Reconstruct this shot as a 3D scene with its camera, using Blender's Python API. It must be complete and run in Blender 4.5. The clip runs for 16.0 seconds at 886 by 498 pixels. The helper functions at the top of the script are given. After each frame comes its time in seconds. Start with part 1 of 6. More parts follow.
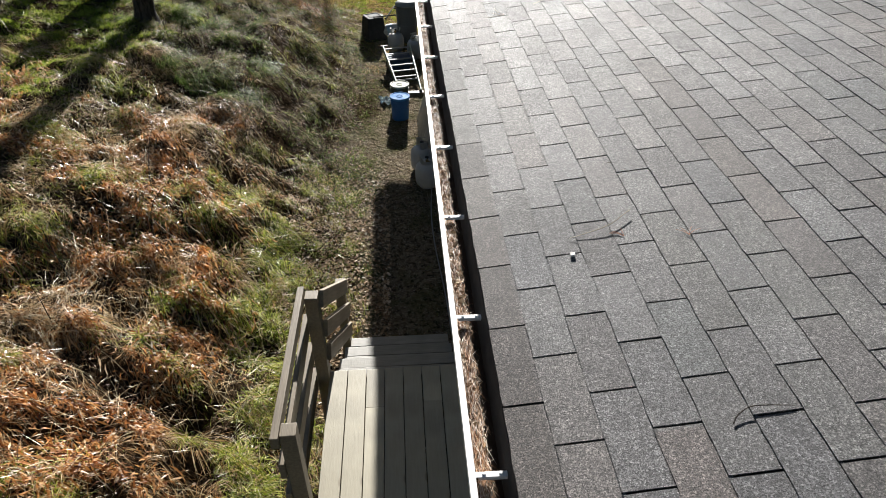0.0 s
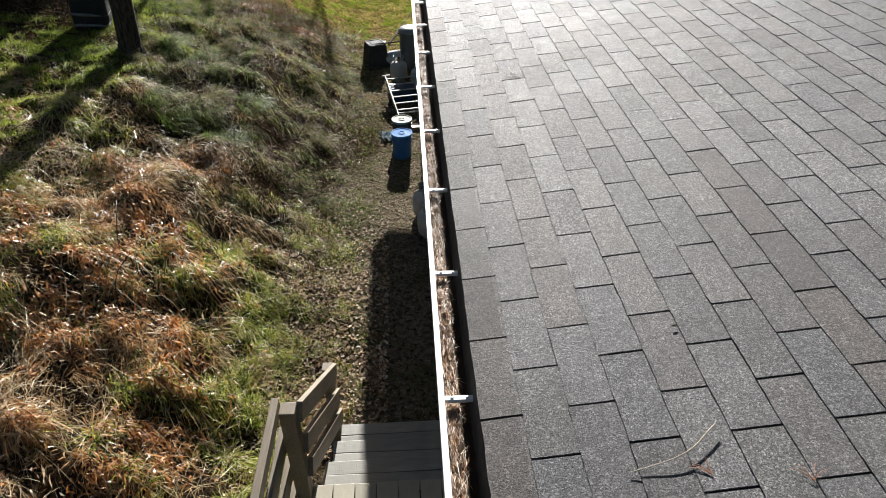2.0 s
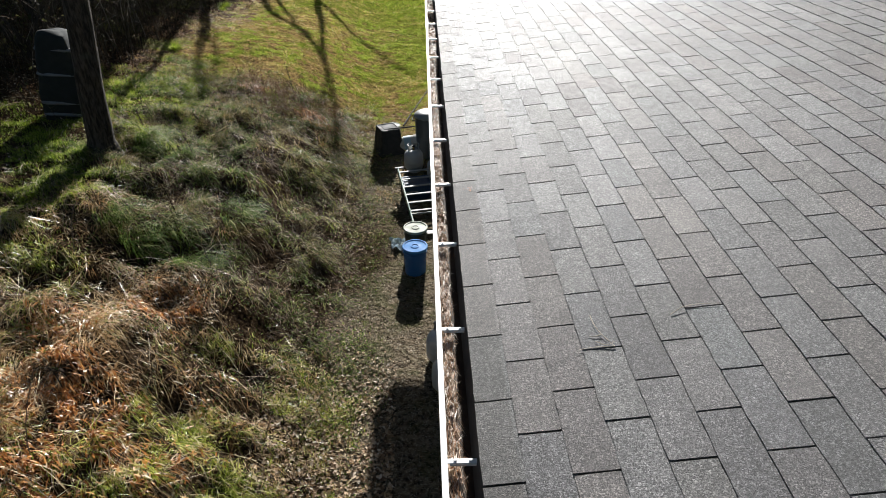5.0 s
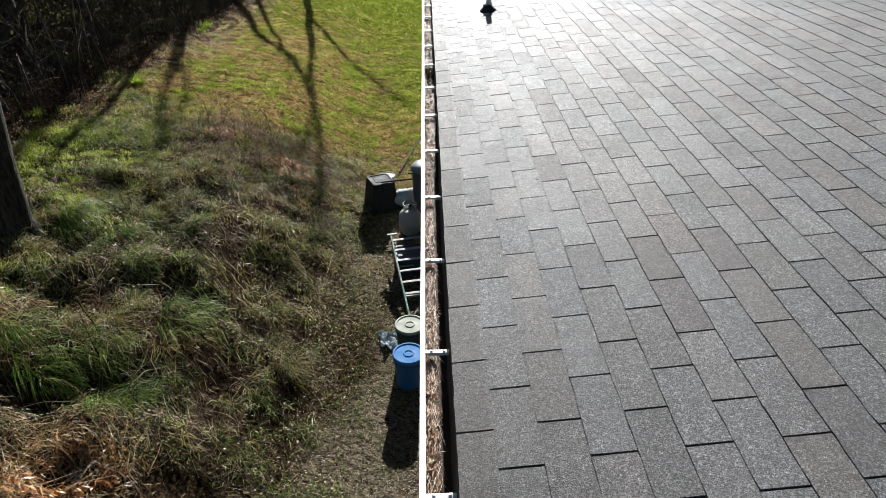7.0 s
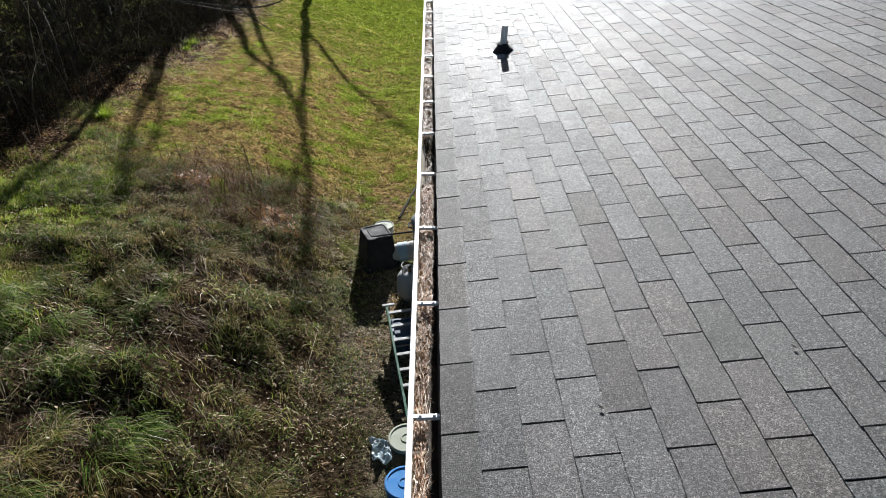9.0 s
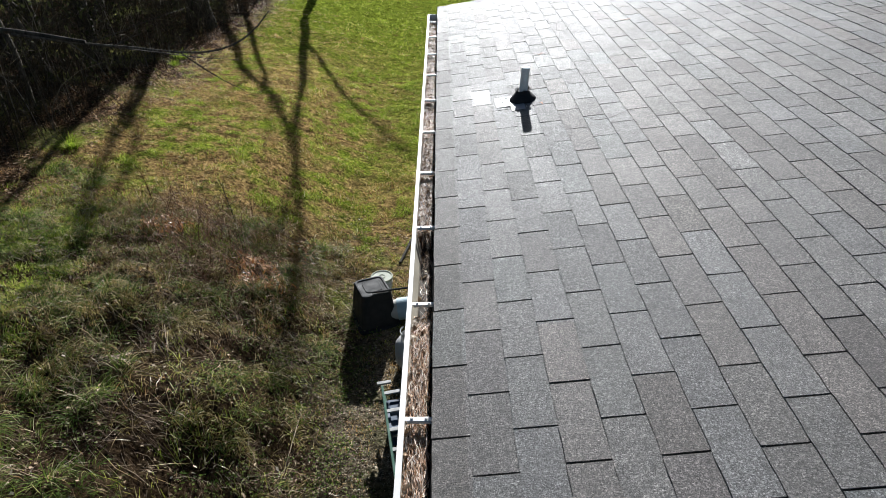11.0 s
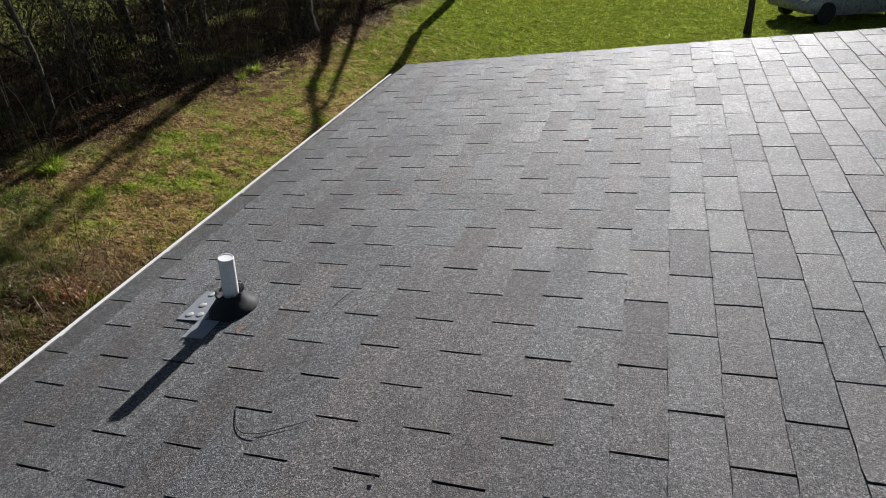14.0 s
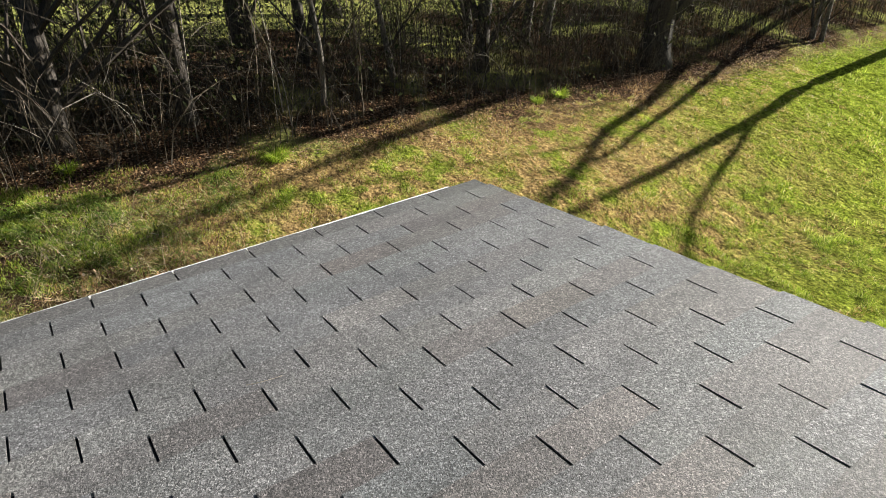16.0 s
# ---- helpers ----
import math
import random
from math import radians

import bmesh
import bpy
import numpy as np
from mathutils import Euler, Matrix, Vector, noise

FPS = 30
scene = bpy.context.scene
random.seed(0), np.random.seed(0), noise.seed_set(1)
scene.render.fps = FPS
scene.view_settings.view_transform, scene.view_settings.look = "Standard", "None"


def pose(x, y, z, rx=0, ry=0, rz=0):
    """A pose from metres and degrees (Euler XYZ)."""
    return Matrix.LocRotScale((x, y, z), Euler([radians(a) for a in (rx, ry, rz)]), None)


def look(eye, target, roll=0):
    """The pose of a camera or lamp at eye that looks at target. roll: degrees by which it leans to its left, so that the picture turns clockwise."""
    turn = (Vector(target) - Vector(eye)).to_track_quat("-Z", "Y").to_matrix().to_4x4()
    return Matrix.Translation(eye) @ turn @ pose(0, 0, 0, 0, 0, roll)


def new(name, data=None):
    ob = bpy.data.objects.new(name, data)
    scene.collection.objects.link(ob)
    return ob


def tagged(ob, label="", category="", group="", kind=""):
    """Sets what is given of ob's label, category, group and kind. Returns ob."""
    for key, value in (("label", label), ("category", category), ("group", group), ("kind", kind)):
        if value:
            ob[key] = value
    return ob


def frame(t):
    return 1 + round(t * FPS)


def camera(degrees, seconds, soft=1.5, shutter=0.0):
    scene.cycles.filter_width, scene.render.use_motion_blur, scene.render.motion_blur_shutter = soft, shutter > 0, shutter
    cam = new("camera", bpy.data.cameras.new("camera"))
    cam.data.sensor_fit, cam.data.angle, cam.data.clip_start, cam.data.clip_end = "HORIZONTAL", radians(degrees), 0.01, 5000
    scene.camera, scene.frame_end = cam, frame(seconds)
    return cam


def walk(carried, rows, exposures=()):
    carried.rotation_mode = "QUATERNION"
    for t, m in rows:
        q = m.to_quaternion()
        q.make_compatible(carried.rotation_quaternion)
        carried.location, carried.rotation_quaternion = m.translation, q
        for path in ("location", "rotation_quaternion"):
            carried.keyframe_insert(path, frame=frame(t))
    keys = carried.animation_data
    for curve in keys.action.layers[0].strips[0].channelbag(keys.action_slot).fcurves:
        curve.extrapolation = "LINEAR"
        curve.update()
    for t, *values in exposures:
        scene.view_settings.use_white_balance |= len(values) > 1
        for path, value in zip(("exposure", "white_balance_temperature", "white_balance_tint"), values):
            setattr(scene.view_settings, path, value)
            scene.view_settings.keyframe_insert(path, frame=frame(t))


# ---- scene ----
cam = camera(69.2, 16.0, soft=0.65)
# seconds, place in metres, then yaw, pitch and roll in degrees
ROWS = [
    (0.0, -0.233, -0.030, 4.688, -3.86, -36.95, -0.06),
    (0.5, -0.212, 0.198, 4.684, -3.83, -37.17, -0.14),
    (1.0, -0.192, 0.434, 4.683, -3.73, -37.38, -0.13),
    (1.5, -0.172, 0.669, 4.683, -3.63, -37.43, -0.11),
    (2.0, -0.158, 0.887, 4.685, -3.26, -35.98, -0.11),
    (2.5, -0.157, 1.086, 4.697, -3.00, -33.60, -0.05),
    (3.0, -0.156, 1.268, 4.715, -2.77, -32.30, 0.02),
    (5.5, -0.122, 3.252, 4.721, -1.69, -31.91, 0.03),
    (6.0, -0.109, 3.769, 4.722, -1.68, -31.80, 0.07),
    (6.5, -0.094, 4.231, 4.727, -1.68, -31.72, 0.12),
    (7.0, -0.066, 4.673, 4.731, -1.57, -31.66, 0.14),
    (7.5, -0.041, 5.084, 4.735, -1.52, -31.62, 0.10),
    (8.0, -0.023, 5.472, 4.738, -1.26, -31.60, 0.00),
    (8.5, -0.012, 5.843, 4.745, -1.05, -31.66, -0.18),
    (9.0, -0.001, 6.192, 4.749, -0.78, -31.72, -0.37),
    (11.5, 0.057, 7.836, 4.738, 0.24, -31.83, -0.80),
    (12.0, 0.037, 8.280, 4.740, 0.28, -31.82, -0.80),
    (12.5, 0.244, 8.680, 4.729, 2.31, -31.70, -0.77),
    (13.0, 0.878, 9.024, 4.719, 5.06, -31.67, -0.62),
    (13.5, 1.446, 9.425, 4.710, 11.65, -31.55, -0.38),
    (14.0, 1.808, 9.967, 4.716, 17.01, -31.51, -0.20),
    (14.5, 1.960, 10.664, 4.725, 26.79, -31.53, 0.12),
    (15.0, 2.011, 11.356, 4.742, 35.84, -31.68, 0.30),
    (15.5, 2.161, 12.114, 4.735, 44.54, -31.68, 0.42),
    (16.0, 2.381, 12.977, 4.718, 54.78, -31.71, 0.62),
]
walk(cam, [(t, pose(x, y, z, 90 + pitch, 0, yaw) @ pose(0, 0, 0, 0, 0, roll)) for t, x, y, z, yaw, pitch, roll in ROWS],
     [(0.0, 1.32, 6500, 10), (3.0, 1.33, 6450, 10), (7.0, 1.2, 6250, 9), (12.0, 1.17, 6100, 9), (13.0, 1.09, 6150, 10), (14.0, 0.9, 6250, 11), (14.6, 1.15, 6350, 11), (15.3, 1.6, 6550, 9), (16.0, 1.95, 6650, 7)])

# ---- world and sun ----
SUN_UP, SUN_TURN = 21.5, 4.2            # degrees above the horizon, degrees from +y towards +x
SUN = Vector((math.sin(radians(SUN_TURN)) * math.cos(radians(SUN_UP)), math.cos(radians(SUN_TURN)) * math.cos(radians(SUN_UP)), math.sin(radians(SUN_UP))))
world = bpy.data.worlds.new("sky")
scene.world = world
world.use_nodes = True
wn = world.node_tree
sky = wn.nodes.new("ShaderNodeTexSky")
sky.sky_type, sky.sun_disc = "NISHITA", False
sky.sun_elevation, sky.sun_rotation = radians(SUN_UP), radians(SUN_TURN)
wn.nodes["Background"].inputs["Strength"].default_value = 0.027
wn.links.new(sky.outputs[0], wn.nodes["Background"].inputs["Color"])
lamp = bpy.data.lights.new("sun", "SUN")
lamp.energy, lamp.angle, lamp.color = 5.0, radians(0.55), (1.0, 0.97, 0.93)
sun = new("sun", lamp)
sun.matrix_world = look(SUN * 60, (0, 0, 0))

# ---- materials ----
class Nodes:
    """A short way to write node materials."""

    def __init__(self, name, rough=0.8, metal=0.0, spec=0.5):
        self.mat = bpy.data.materials.new(name)
        self.mat.use_nodes = True
        self.t = self.mat.node_tree
        self.bsdf = self.t.nodes["Principled BSDF"]
        self.bsdf.inputs["Roughness"].default_value = rough
        self.bsdf.inputs["Metallic"].default_value = metal
        self.bsdf.inputs["Specular IOR Level"].default_value = spec

    def put(self, socket, value):
        if isinstance(value, bpy.types.NodeSocket):
            self.t.links.new(value, socket)
        elif isinstance(value, (tuple, list)) and len(value) == 3 and socket.type == "RGBA":
            socket.default_value = (*value, 1)
        else:
            socket.default_value = value

    def coords(self, kind="Object"):
        return self.t.nodes.new("ShaderNodeTexCoord").outputs[kind]

    def place(self):
        return self.t.nodes.new("ShaderNodeNewGeometry").outputs["Position"]

    def island(self):
        return self.t.nodes.new("ShaderNodeNewGeometry").outputs["Random Per Island"]

    def chance(self):
        return self.t.nodes.new("ShaderNodeObjectInfo").outputs["Random"]

    def noise(self, vector, scale, detail=4.0, rough=0.55, out="Fac"):
        n = self.t.nodes.new("ShaderNodeTexNoise")
        n.inputs["Scale"].default_value, n.inputs["Detail"].default_value, n.inputs["Roughness"].default_value = scale, detail, rough
        self.put(n.inputs["Vector"], vector)
        return n.outputs[out]

    def voronoi(self, vector, scale, out="Distance"):
        n = self.t.nodes.new("ShaderNodeTexVoronoi")
        n.inputs["Scale"].default_value = scale
        self.put(n.inputs["Vector"], vector)
        return n.outputs[out]

    def wave(self, vector, scale, distort=2.0, direction="X"):
        n = self.t.nodes.new("ShaderNodeTexWave")
        n.bands_direction = direction
        n.inputs["Scale"].default_value, n.inputs["Distortion"].default_value, n.inputs["Detail"].default_value = scale, distort, 3
        self.put(n.inputs["Vector"], vector)
        return n.outputs["Fac"]

    def stretch(self, vector, scale, turn=(0, 0, 0)):
        n = self.t.nodes.new("ShaderNodeMapping")
        n.inputs["Scale"].default_value = scale
        n.inputs["Rotation"].default_value = [radians(a) for a in turn]
        self.put(n.inputs["Vector"], vector)
        return n.outputs[0]

    def ramp(self, fac, *stops):
        n = self.t.nodes.new("ShaderNodeValToRGB")
        self.put(n.inputs["Fac"], fac)
        el = n.color_ramp.elements
        while len(el) < len(stops):
            el.new(0.5)
        for e, (at, colour) in zip(el, stops):
            e.position, e.color = at, (*colour, 1) if isinstance(colour, tuple) else (colour, colour, colour, 1)
        return n.outputs["Color"]

    def mix(self, fac, a, b, kind="MIX"):
        n = self.t.nodes.new("ShaderNodeMix")
        n.data_type, n.blend_type = "RGBA", kind
        self.put(n.inputs["Factor"], fac)
        self.put(n.inputs[6], a)
        self.put(n.inputs[7], b)
        return n.outputs[2]

    def math(self, op, a, b=0.0, c=0.0):
        n = self.t.nodes.new("ShaderNodeMath")
        n.operation = op
        for s, v in zip(n.inputs, (a, b, c)):
            self.put(s, v)
        return n.outputs[0]

    def span(self, value, a, b, lo=0.0, hi=1.0):
        n = self.t.nodes.new("ShaderNodeMapRange")
        n.interpolation_type = "SMOOTHSTEP"
        for s, v in zip(n.inputs, (value, a, b, lo, hi)):
            self.put(s, v)
        return n.outputs[0]

    def axes(self, vector):
        n = self.t.nodes.new("ShaderNodeSeparateXYZ")
        self.put(n.inputs[0], vector)
        return n.outputs

    def bump(self, height, strength=0.3, distance=0.01):
        n = self.t.nodes.new("ShaderNodeBump")
        n.inputs["Strength"].default_value, n.inputs["Distance"].default_value = strength, distance
        self.put(n.inputs["Height"], height)
        self.t.links.new(n.outputs[0], self.bsdf.inputs["Normal"])

    def done(self, colour, rough=None):
        self.put(self.bsdf.inputs["Base Color"], colour)
        if rough is not None:
            self.put(self.bsdf.inputs["Roughness"], rough)
        return self.mat


def paint(name, colour, rough=0.5, metal=0.0, wear=0.25, scale=6.0):
    """A painted, plastic or metal surface with dirt at two scales."""
    m = Nodes(name, rough, metal)
    p = m.coords()
    dirt = m.mix(m.noise(p, scale, 6), tuple(c * (1 - wear) for c in colour), tuple(min(1, c * (1 + wear * 0.6)) for c in colour))
    fine = m.ramp(m.noise(p, scale * 14, 3), (0.35, 0.82), (0.7, 1.0))
    m.bump(m.noise(p, scale * 20, 3), 0.12, 0.004)
    return m.done(m.mix(0.6, dirt, m.mix(1.0, dirt, fine, "MULTIPLY")), m.span(m.noise(p, scale * 2), 0.2, 0.8, max(0.05, rough - 0.12), min(1, rough + 0.15)))


def shingle_material(name, single, lift=1.04, gloss=(0.742, 0.69)):
    m = Nodes(name, 0.75, spec=0.5)
    p = m.place()
    who = m.chance() if single else m.island()
    tone = m.ramp(who, (0.0, (0.076, 0.073, 0.073)), (0.15, (0.088, 0.087, 0.089)), (0.3, (0.095, 0.092, 0.088)), (0.45, (0.090, 0.091, 0.094)), (0.6, (0.102, 0.098, 0.097)), (0.75, (0.093, 0.097, 0.097)), (0.88, (0.087, 0.080, 0.078)), (1.0, (0.121, 0.119, 0.117)))
    px, py, _ = m.axes(p)                                       # three tabs make a strip, and each strip has its own batch tone
    course = m.math("FLOOR", m.math("DIVIDE", m.math("SUBTRACT", m.math("DIVIDE", px, math.cos(radians(8.47))), 0.1245 - 0.002), 0.1266))
    tab = m.math("FLOOR", m.math("DIVIDE", m.math("ADD", m.math("SUBTRACT", py, 1.108), m.math("MULTIPLY", m.math("MODULO", m.math("ADD", course, 3.0), 2.0), -0.15275)), 0.3055))
    strip = m.math("FLOOR", m.math("DIVIDE", m.math("ADD", tab, m.math("MULTIPLY", course, 2.0)), 3.0))
    pair = m.t.nodes.new("ShaderNodeCombineXYZ")
    m.put(pair.inputs[0], course), m.put(pair.inputs[1], strip)
    batch = m.t.nodes.new("ShaderNodeTexWhiteNoise")
    m.put(batch.inputs["Vector"], pair.outputs[0])
    tone = m.mix(1.0, m.mix(1.0, tone, (lift, lift, lift), "MULTIPLY"), m.ramp(batch.outputs["Value"], (0.0, (0.84, 0.77, 0.74)), (0.2, (1.06, 0.97, 0.91)), (0.45, (0.97, 0.975, 0.985)), (0.7, (1.12, 1.13, 1.13)), (0.88, (0.94, 0.95, 0.92)), (1.0, (1.22, 1.21, 1.2))), "MULTIPLY")
    blotch = m.mix(1.0, m.ramp(m.noise(p, 2.6, 5), (0.3, 0.80), (0.7, 1.18)), m.ramp(m.noise(m.stretch(p, (9, 4, 9)), 4.0, 4, 0.7), (0.3, 0.82), (0.7, 1.18)), "MULTIPLY")
    speck = m.noise(p, 185, 2, 0.8)
    cell = m.axes(m.voronoi(p, 290, "Color"))[0]                # each mineral granule has its own tone
    grains = m.ramp(cell, (0.0, 0.26), (0.35, 0.60), (0.7, 1.05), (0.9, 1.55), (1.0, 2.4))
    colour = m.mix(1.0, m.mix(1.0, tone, blotch, "MULTIPLY"), grains, "MULTIPLY")
    flecks = m.ramp(m.noise(p, 85, 3, 0.7), (0.32, 0.6), (0.5, 1.0), (0.68, 1.4))
    colour = m.mix(1.0, colour, flecks, "MULTIPLY")
    eave = m.span(m.axes(p)[0], 0.105, 0.118, 0.0, 1.0)       # the oldest course, darker with dirt
    colour = m.mix(1.0, colour, m.mix(eave, (0.66, 0.64, 0.61), (1, 1, 1)), "MULTIPLY") if single else colour
    moss = m.span(m.noise(p, 1.1, 5), 0.56, 0.72)
    colour = m.mix(m.math("MULTIPLY", moss, 0.25), colour, (0.095, 0.105, 0.085))
    m.bump(m.math("ADD", m.math("MULTIPLY", cell, 0.5), m.math("ADD", speck, m.noise(p, 600, 2))), 0.78, 0.003)
    return m.done(colour, m.span(m.math("FRACT", m.math("MULTIPLY", who, 7.3)), 0.0, 1.0, *gloss))


def wood_material(name, light, dark, rough=0.52, along=(14, 1.2, 14), shine=0.6):
    m = Nodes(name, rough, spec=shine)
    p = m.coords()
    s = m.stretch(p, along)
    grain = m.noise(s, 5, 6, 0.6)
    colour = m.mix(grain, dark, light)
    board = m.ramp(m.chance(), (0, 0.82), (1, 1.12))
    colour = m.mix(1.0, colour, board, "MULTIPLY")
    knots = m.span(m.voronoi(m.stretch(p, (5, 2.2, 5)), 1.0), 0.05, 0.12)
    colour = m.mix(knots, m.mix(1.0, colour, (0.55, 0.5, 0.45), "MULTIPLY"), colour)
    stain = m.ramp(m.noise(p, 2.6, 5), (0.3, 0.75), (0.65, 1.05))
    m.bump(m.noise(m.stretch(p, (40, 2, 40)), 6, 4), 0.4, 0.003)
    return m.done(m.mix(1.0, colour, stain, "MULTIPLY"))


def bark_material(name, light, dark, scale=1.0):
    m = Nodes(name, 0.9, spec=0.2)
    p = m.coords()
    s = m.stretch(p, (9 * scale, 9 * scale, 2.0 * scale))
    ridge = m.noise(s, 4, 6, 0.65)
    colour = m.mix(m.span(ridge, 0.35, 0.65), dark, light)
    lichen = m.span(m.noise(p, 5 * scale, 4), 0.6, 0.75)
    m.bump(ridge, 0.9, 0.02)
    return m.done(m.mix(m.math("MULTIPLY", lichen, 0.35), colour, (0.085, 0.09, 0.068)))


def blade_material(name, *stops, rough=0.5, passing=0.42, shine=0.18):
    m = Nodes(name, rough, spec=shine)
    colour = m.ramp(m.island(), *stops)
    patch = m.ramp(m.noise(m.place(), 1.7, 4), (0.3, 0.7), (0.7, 1.15))
    colour = m.mix(1.0, colour, patch, "MULTIPLY")
    thin = m.t.nodes.new("ShaderNodeBsdfTranslucent")
    m.put(thin.inputs["Color"], colour)
    both = m.t.nodes.new("ShaderNodeMixShader")
    both.inputs[0].default_value = passing
    m.done(colour)
    m.t.links.new(m.bsdf.outputs[0], both.inputs[1])
    m.t.links.new(thin.outputs[0], both.inputs[2])
    m.t.links.new(both.outputs[0], m.t.nodes["Material Output"].inputs["Surface"])
    return m.mat


def ground_material():
    m = Nodes("earth_and_turf", 0.95, spec=0.0)
    p = m.place()
    x, y, z = m.axes(p)
    warp = m.math("MULTIPLY", m.math("SUBTRACT", m.noise(p, 0.8, 4), 0.5), 2.2)
    fine = m.noise(p, 22, 6, 0.7)
    clump = m.noise(p, 2.4, 5, 0.6)
    soil = m.mix(m.span(fine, 0.3, 0.68), (0.016, 0.012, 0.008), (0.22, 0.175, 0.12))
    soil = m.mix(m.span(m.noise(p, 75, 3, 0.7), 0.57, 0.63), soil, (0.50, 0.45, 0.36))
    moss = m.mix(fine, (0.015, 0.024, 0.008), (0.10, 0.12, 0.04))
    path = m.mix(m.span(clump, 0.46, 0.60, 0.0, 0.4), soil, moss)
    lawn = m.mix(m.span(fine, 0.3, 0.7), (0.036, 0.054, 0.008), (0.27, 0.325, 0.04))
    tuft = m.ramp(m.noise(p, 8.0, 5, 0.7), (0.36, 0.5), (0.5, 0.95), (0.66, 1.35))
    tan = m.mix(1.0, m.mix(m.span(fine, 0.3, 0.7), (0.05, 0.032, 0.014), (0.42, 0.285, 0.12)), tuft, "MULTIPLY")
    tan_lawn = m.mix(m.span(m.noise(p, 1.5, 6, 0.65), 0.36, 0.54), lawn, tan)
    # near-black low tone: the shade between tufts is put into this colour
    shaded_thatch = m.mix(m.span(fine, 0.35, 0.75), (0.010, 0.007, 0.005), (0.11, 0.075, 0.042))
    litter = m.mix(m.span(m.voronoi(p, 26), 0.2, 0.6), (0.11, 0.065, 0.036), (0.03, 0.02, 0.012))
    # bright green spreads farther in: sunlit patches are put into the ground colour
    deep = m.span(x, -8.0, -12.0, 0.0, 0.22)
    woods = m.mix(m.span(m.math("ADD", m.noise(p, 0.45, 4), deep), 0.5, 0.62), litter, m.mix(fine, (0.10, 0.11, 0.03), (0.40, 0.40, 0.12)))
    wx, wy = m.math("ADD", x, warp), m.math("ADD", y, warp)
    far = m.span(wy, 12.5, 15.5)                       # rough bank gives way to mown lawn
    bank = m.mix(m.span(wx, -0.65, -1.2), path, shaded_thatch)
    lawn = m.mix(1.0, m.mix(1.0, lawn, m.ramp(m.noise(p, 3.5, 5, 0.65), (0.32, 0.7), (0.62, 1.2)), "MULTIPLY"), tuft, "MULTIPLY")
    lawn = m.mix(m.span(m.noise(p, 1.5, 5, 0.65), 0.60, 0.70, 0.0, 0.65), lawn, tan)
    mown = m.mix(m.math("MULTIPLY", m.span(wy, 26.0, 19.0), m.math("MAXIMUM", m.span(wx, 0.0, -2.0, 0.15, 1.0), m.span(wy, 18.0, 15.5))), lawn, tan_lawn)
    mown = m.mix(m.span(wx, -4.2, -5.2), mown, tan_lawn)
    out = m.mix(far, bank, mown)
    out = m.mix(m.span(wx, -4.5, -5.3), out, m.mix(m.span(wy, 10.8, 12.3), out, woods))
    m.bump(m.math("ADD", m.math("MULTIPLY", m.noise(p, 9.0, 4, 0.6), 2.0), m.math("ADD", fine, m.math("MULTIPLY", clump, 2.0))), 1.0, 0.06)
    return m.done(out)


M_SHINGLE_ONE = shingle_material("asphalt_shingle_tab", True)
M_SHINGLE_ALL = shingle_material("asphalt_shingle_field", False)
M_SHINGLE_NEW = shingle_material("newer_shingle_tab", True, 1.45, (0.585, 0.575))
M_FELT = paint("roof_felt", (0.02, 0.02, 0.02), 0.9)
M_WHITE = paint("white_enamelled_metal", (0.80, 0.79, 0.76), 0.38, 0.0, 0.08, 3)
M_GUTTER_IN = paint("stained_gutter_inside", (0.42, 0.38, 0.30), 0.6, 0.0, 0.4, 5)
M_SIDING = paint("white_siding", (0.66, 0.65, 0.61), 0.6, 0.0, 0.1)
M_DECK = wood_material("weathered_deck_board", (0.42, 0.385, 0.285), (0.30, 0.27, 0.195))
M_STEP = wood_material("grey_step_board", (0.34, 0.33, 0.285), (0.15, 0.143, 0.12), along=(1.2, 14, 14))
M_RAIL = wood_material("weathered_rail_wood", (0.32, 0.265, 0.185), (0.085, 0.068, 0.046), shine=0.35)
M_BARK = bark_material("grey_brown_bark", (0.070, 0.058, 0.047), (0.015, 0.0125, 0.010))
M_BARK_PALE = bark_material("pale_thin_bark", (0.14, 0.122, 0.10), (0.045, 0.038, 0.031), 2.0)
M_TWIG = bark_material("twig_bark", (0.065, 0.053, 0.042), (0.022, 0.018, 0.014), 3.0)
# edge stems carry shade in their colour, the far ones sunlight
M_BRUSH = blade_material("brush_stems", (0.0, (0.026, 0.021, 0.016)), (0.6, (0.06, 0.048, 0.035)), (0.88, (0.11, 0.09, 0.068)), (0.97, (0.20, 0.168, 0.135)), (1.0, (0.38, 0.33, 0.28)), rough=0.9, passing=0.0, shine=0.05)
M_BRUSH_SHADED = blade_material("shaded_brush_stems", (0.0, (0.035, 0.028, 0.02)), (0.7, (0.085, 0.068, 0.046)), (0.95, (0.15, 0.12, 0.088)), (1.0, (0.20, 0.18, 0.15)), rough=0.9, passing=0.0, shine=0.03)
M_BRUSH_FAR_LIT = blade_material("grey_brown_undergrowth", (0.0, (0.06, 0.048, 0.034)), (0.6, (0.14, 0.115, 0.08)), (0.9, (0.22, 0.18, 0.13)), (1.0, (0.40, 0.28, 0.22)), rough=0.9, passing=0.0, shine=0.05)
M_DRY = blade_material("dry_straw_grass", (0.0, (0.10, 0.055, 0.02)), (0.25, (0.36, 0.205, 0.08)), (0.55, (0.68, 0.45, 0.20)), (0.85, (0.88, 0.72, 0.44)), (1.0, (0.72, 0.36, 0.13)), passing=0.48, rough=0.34, shine=0.55)
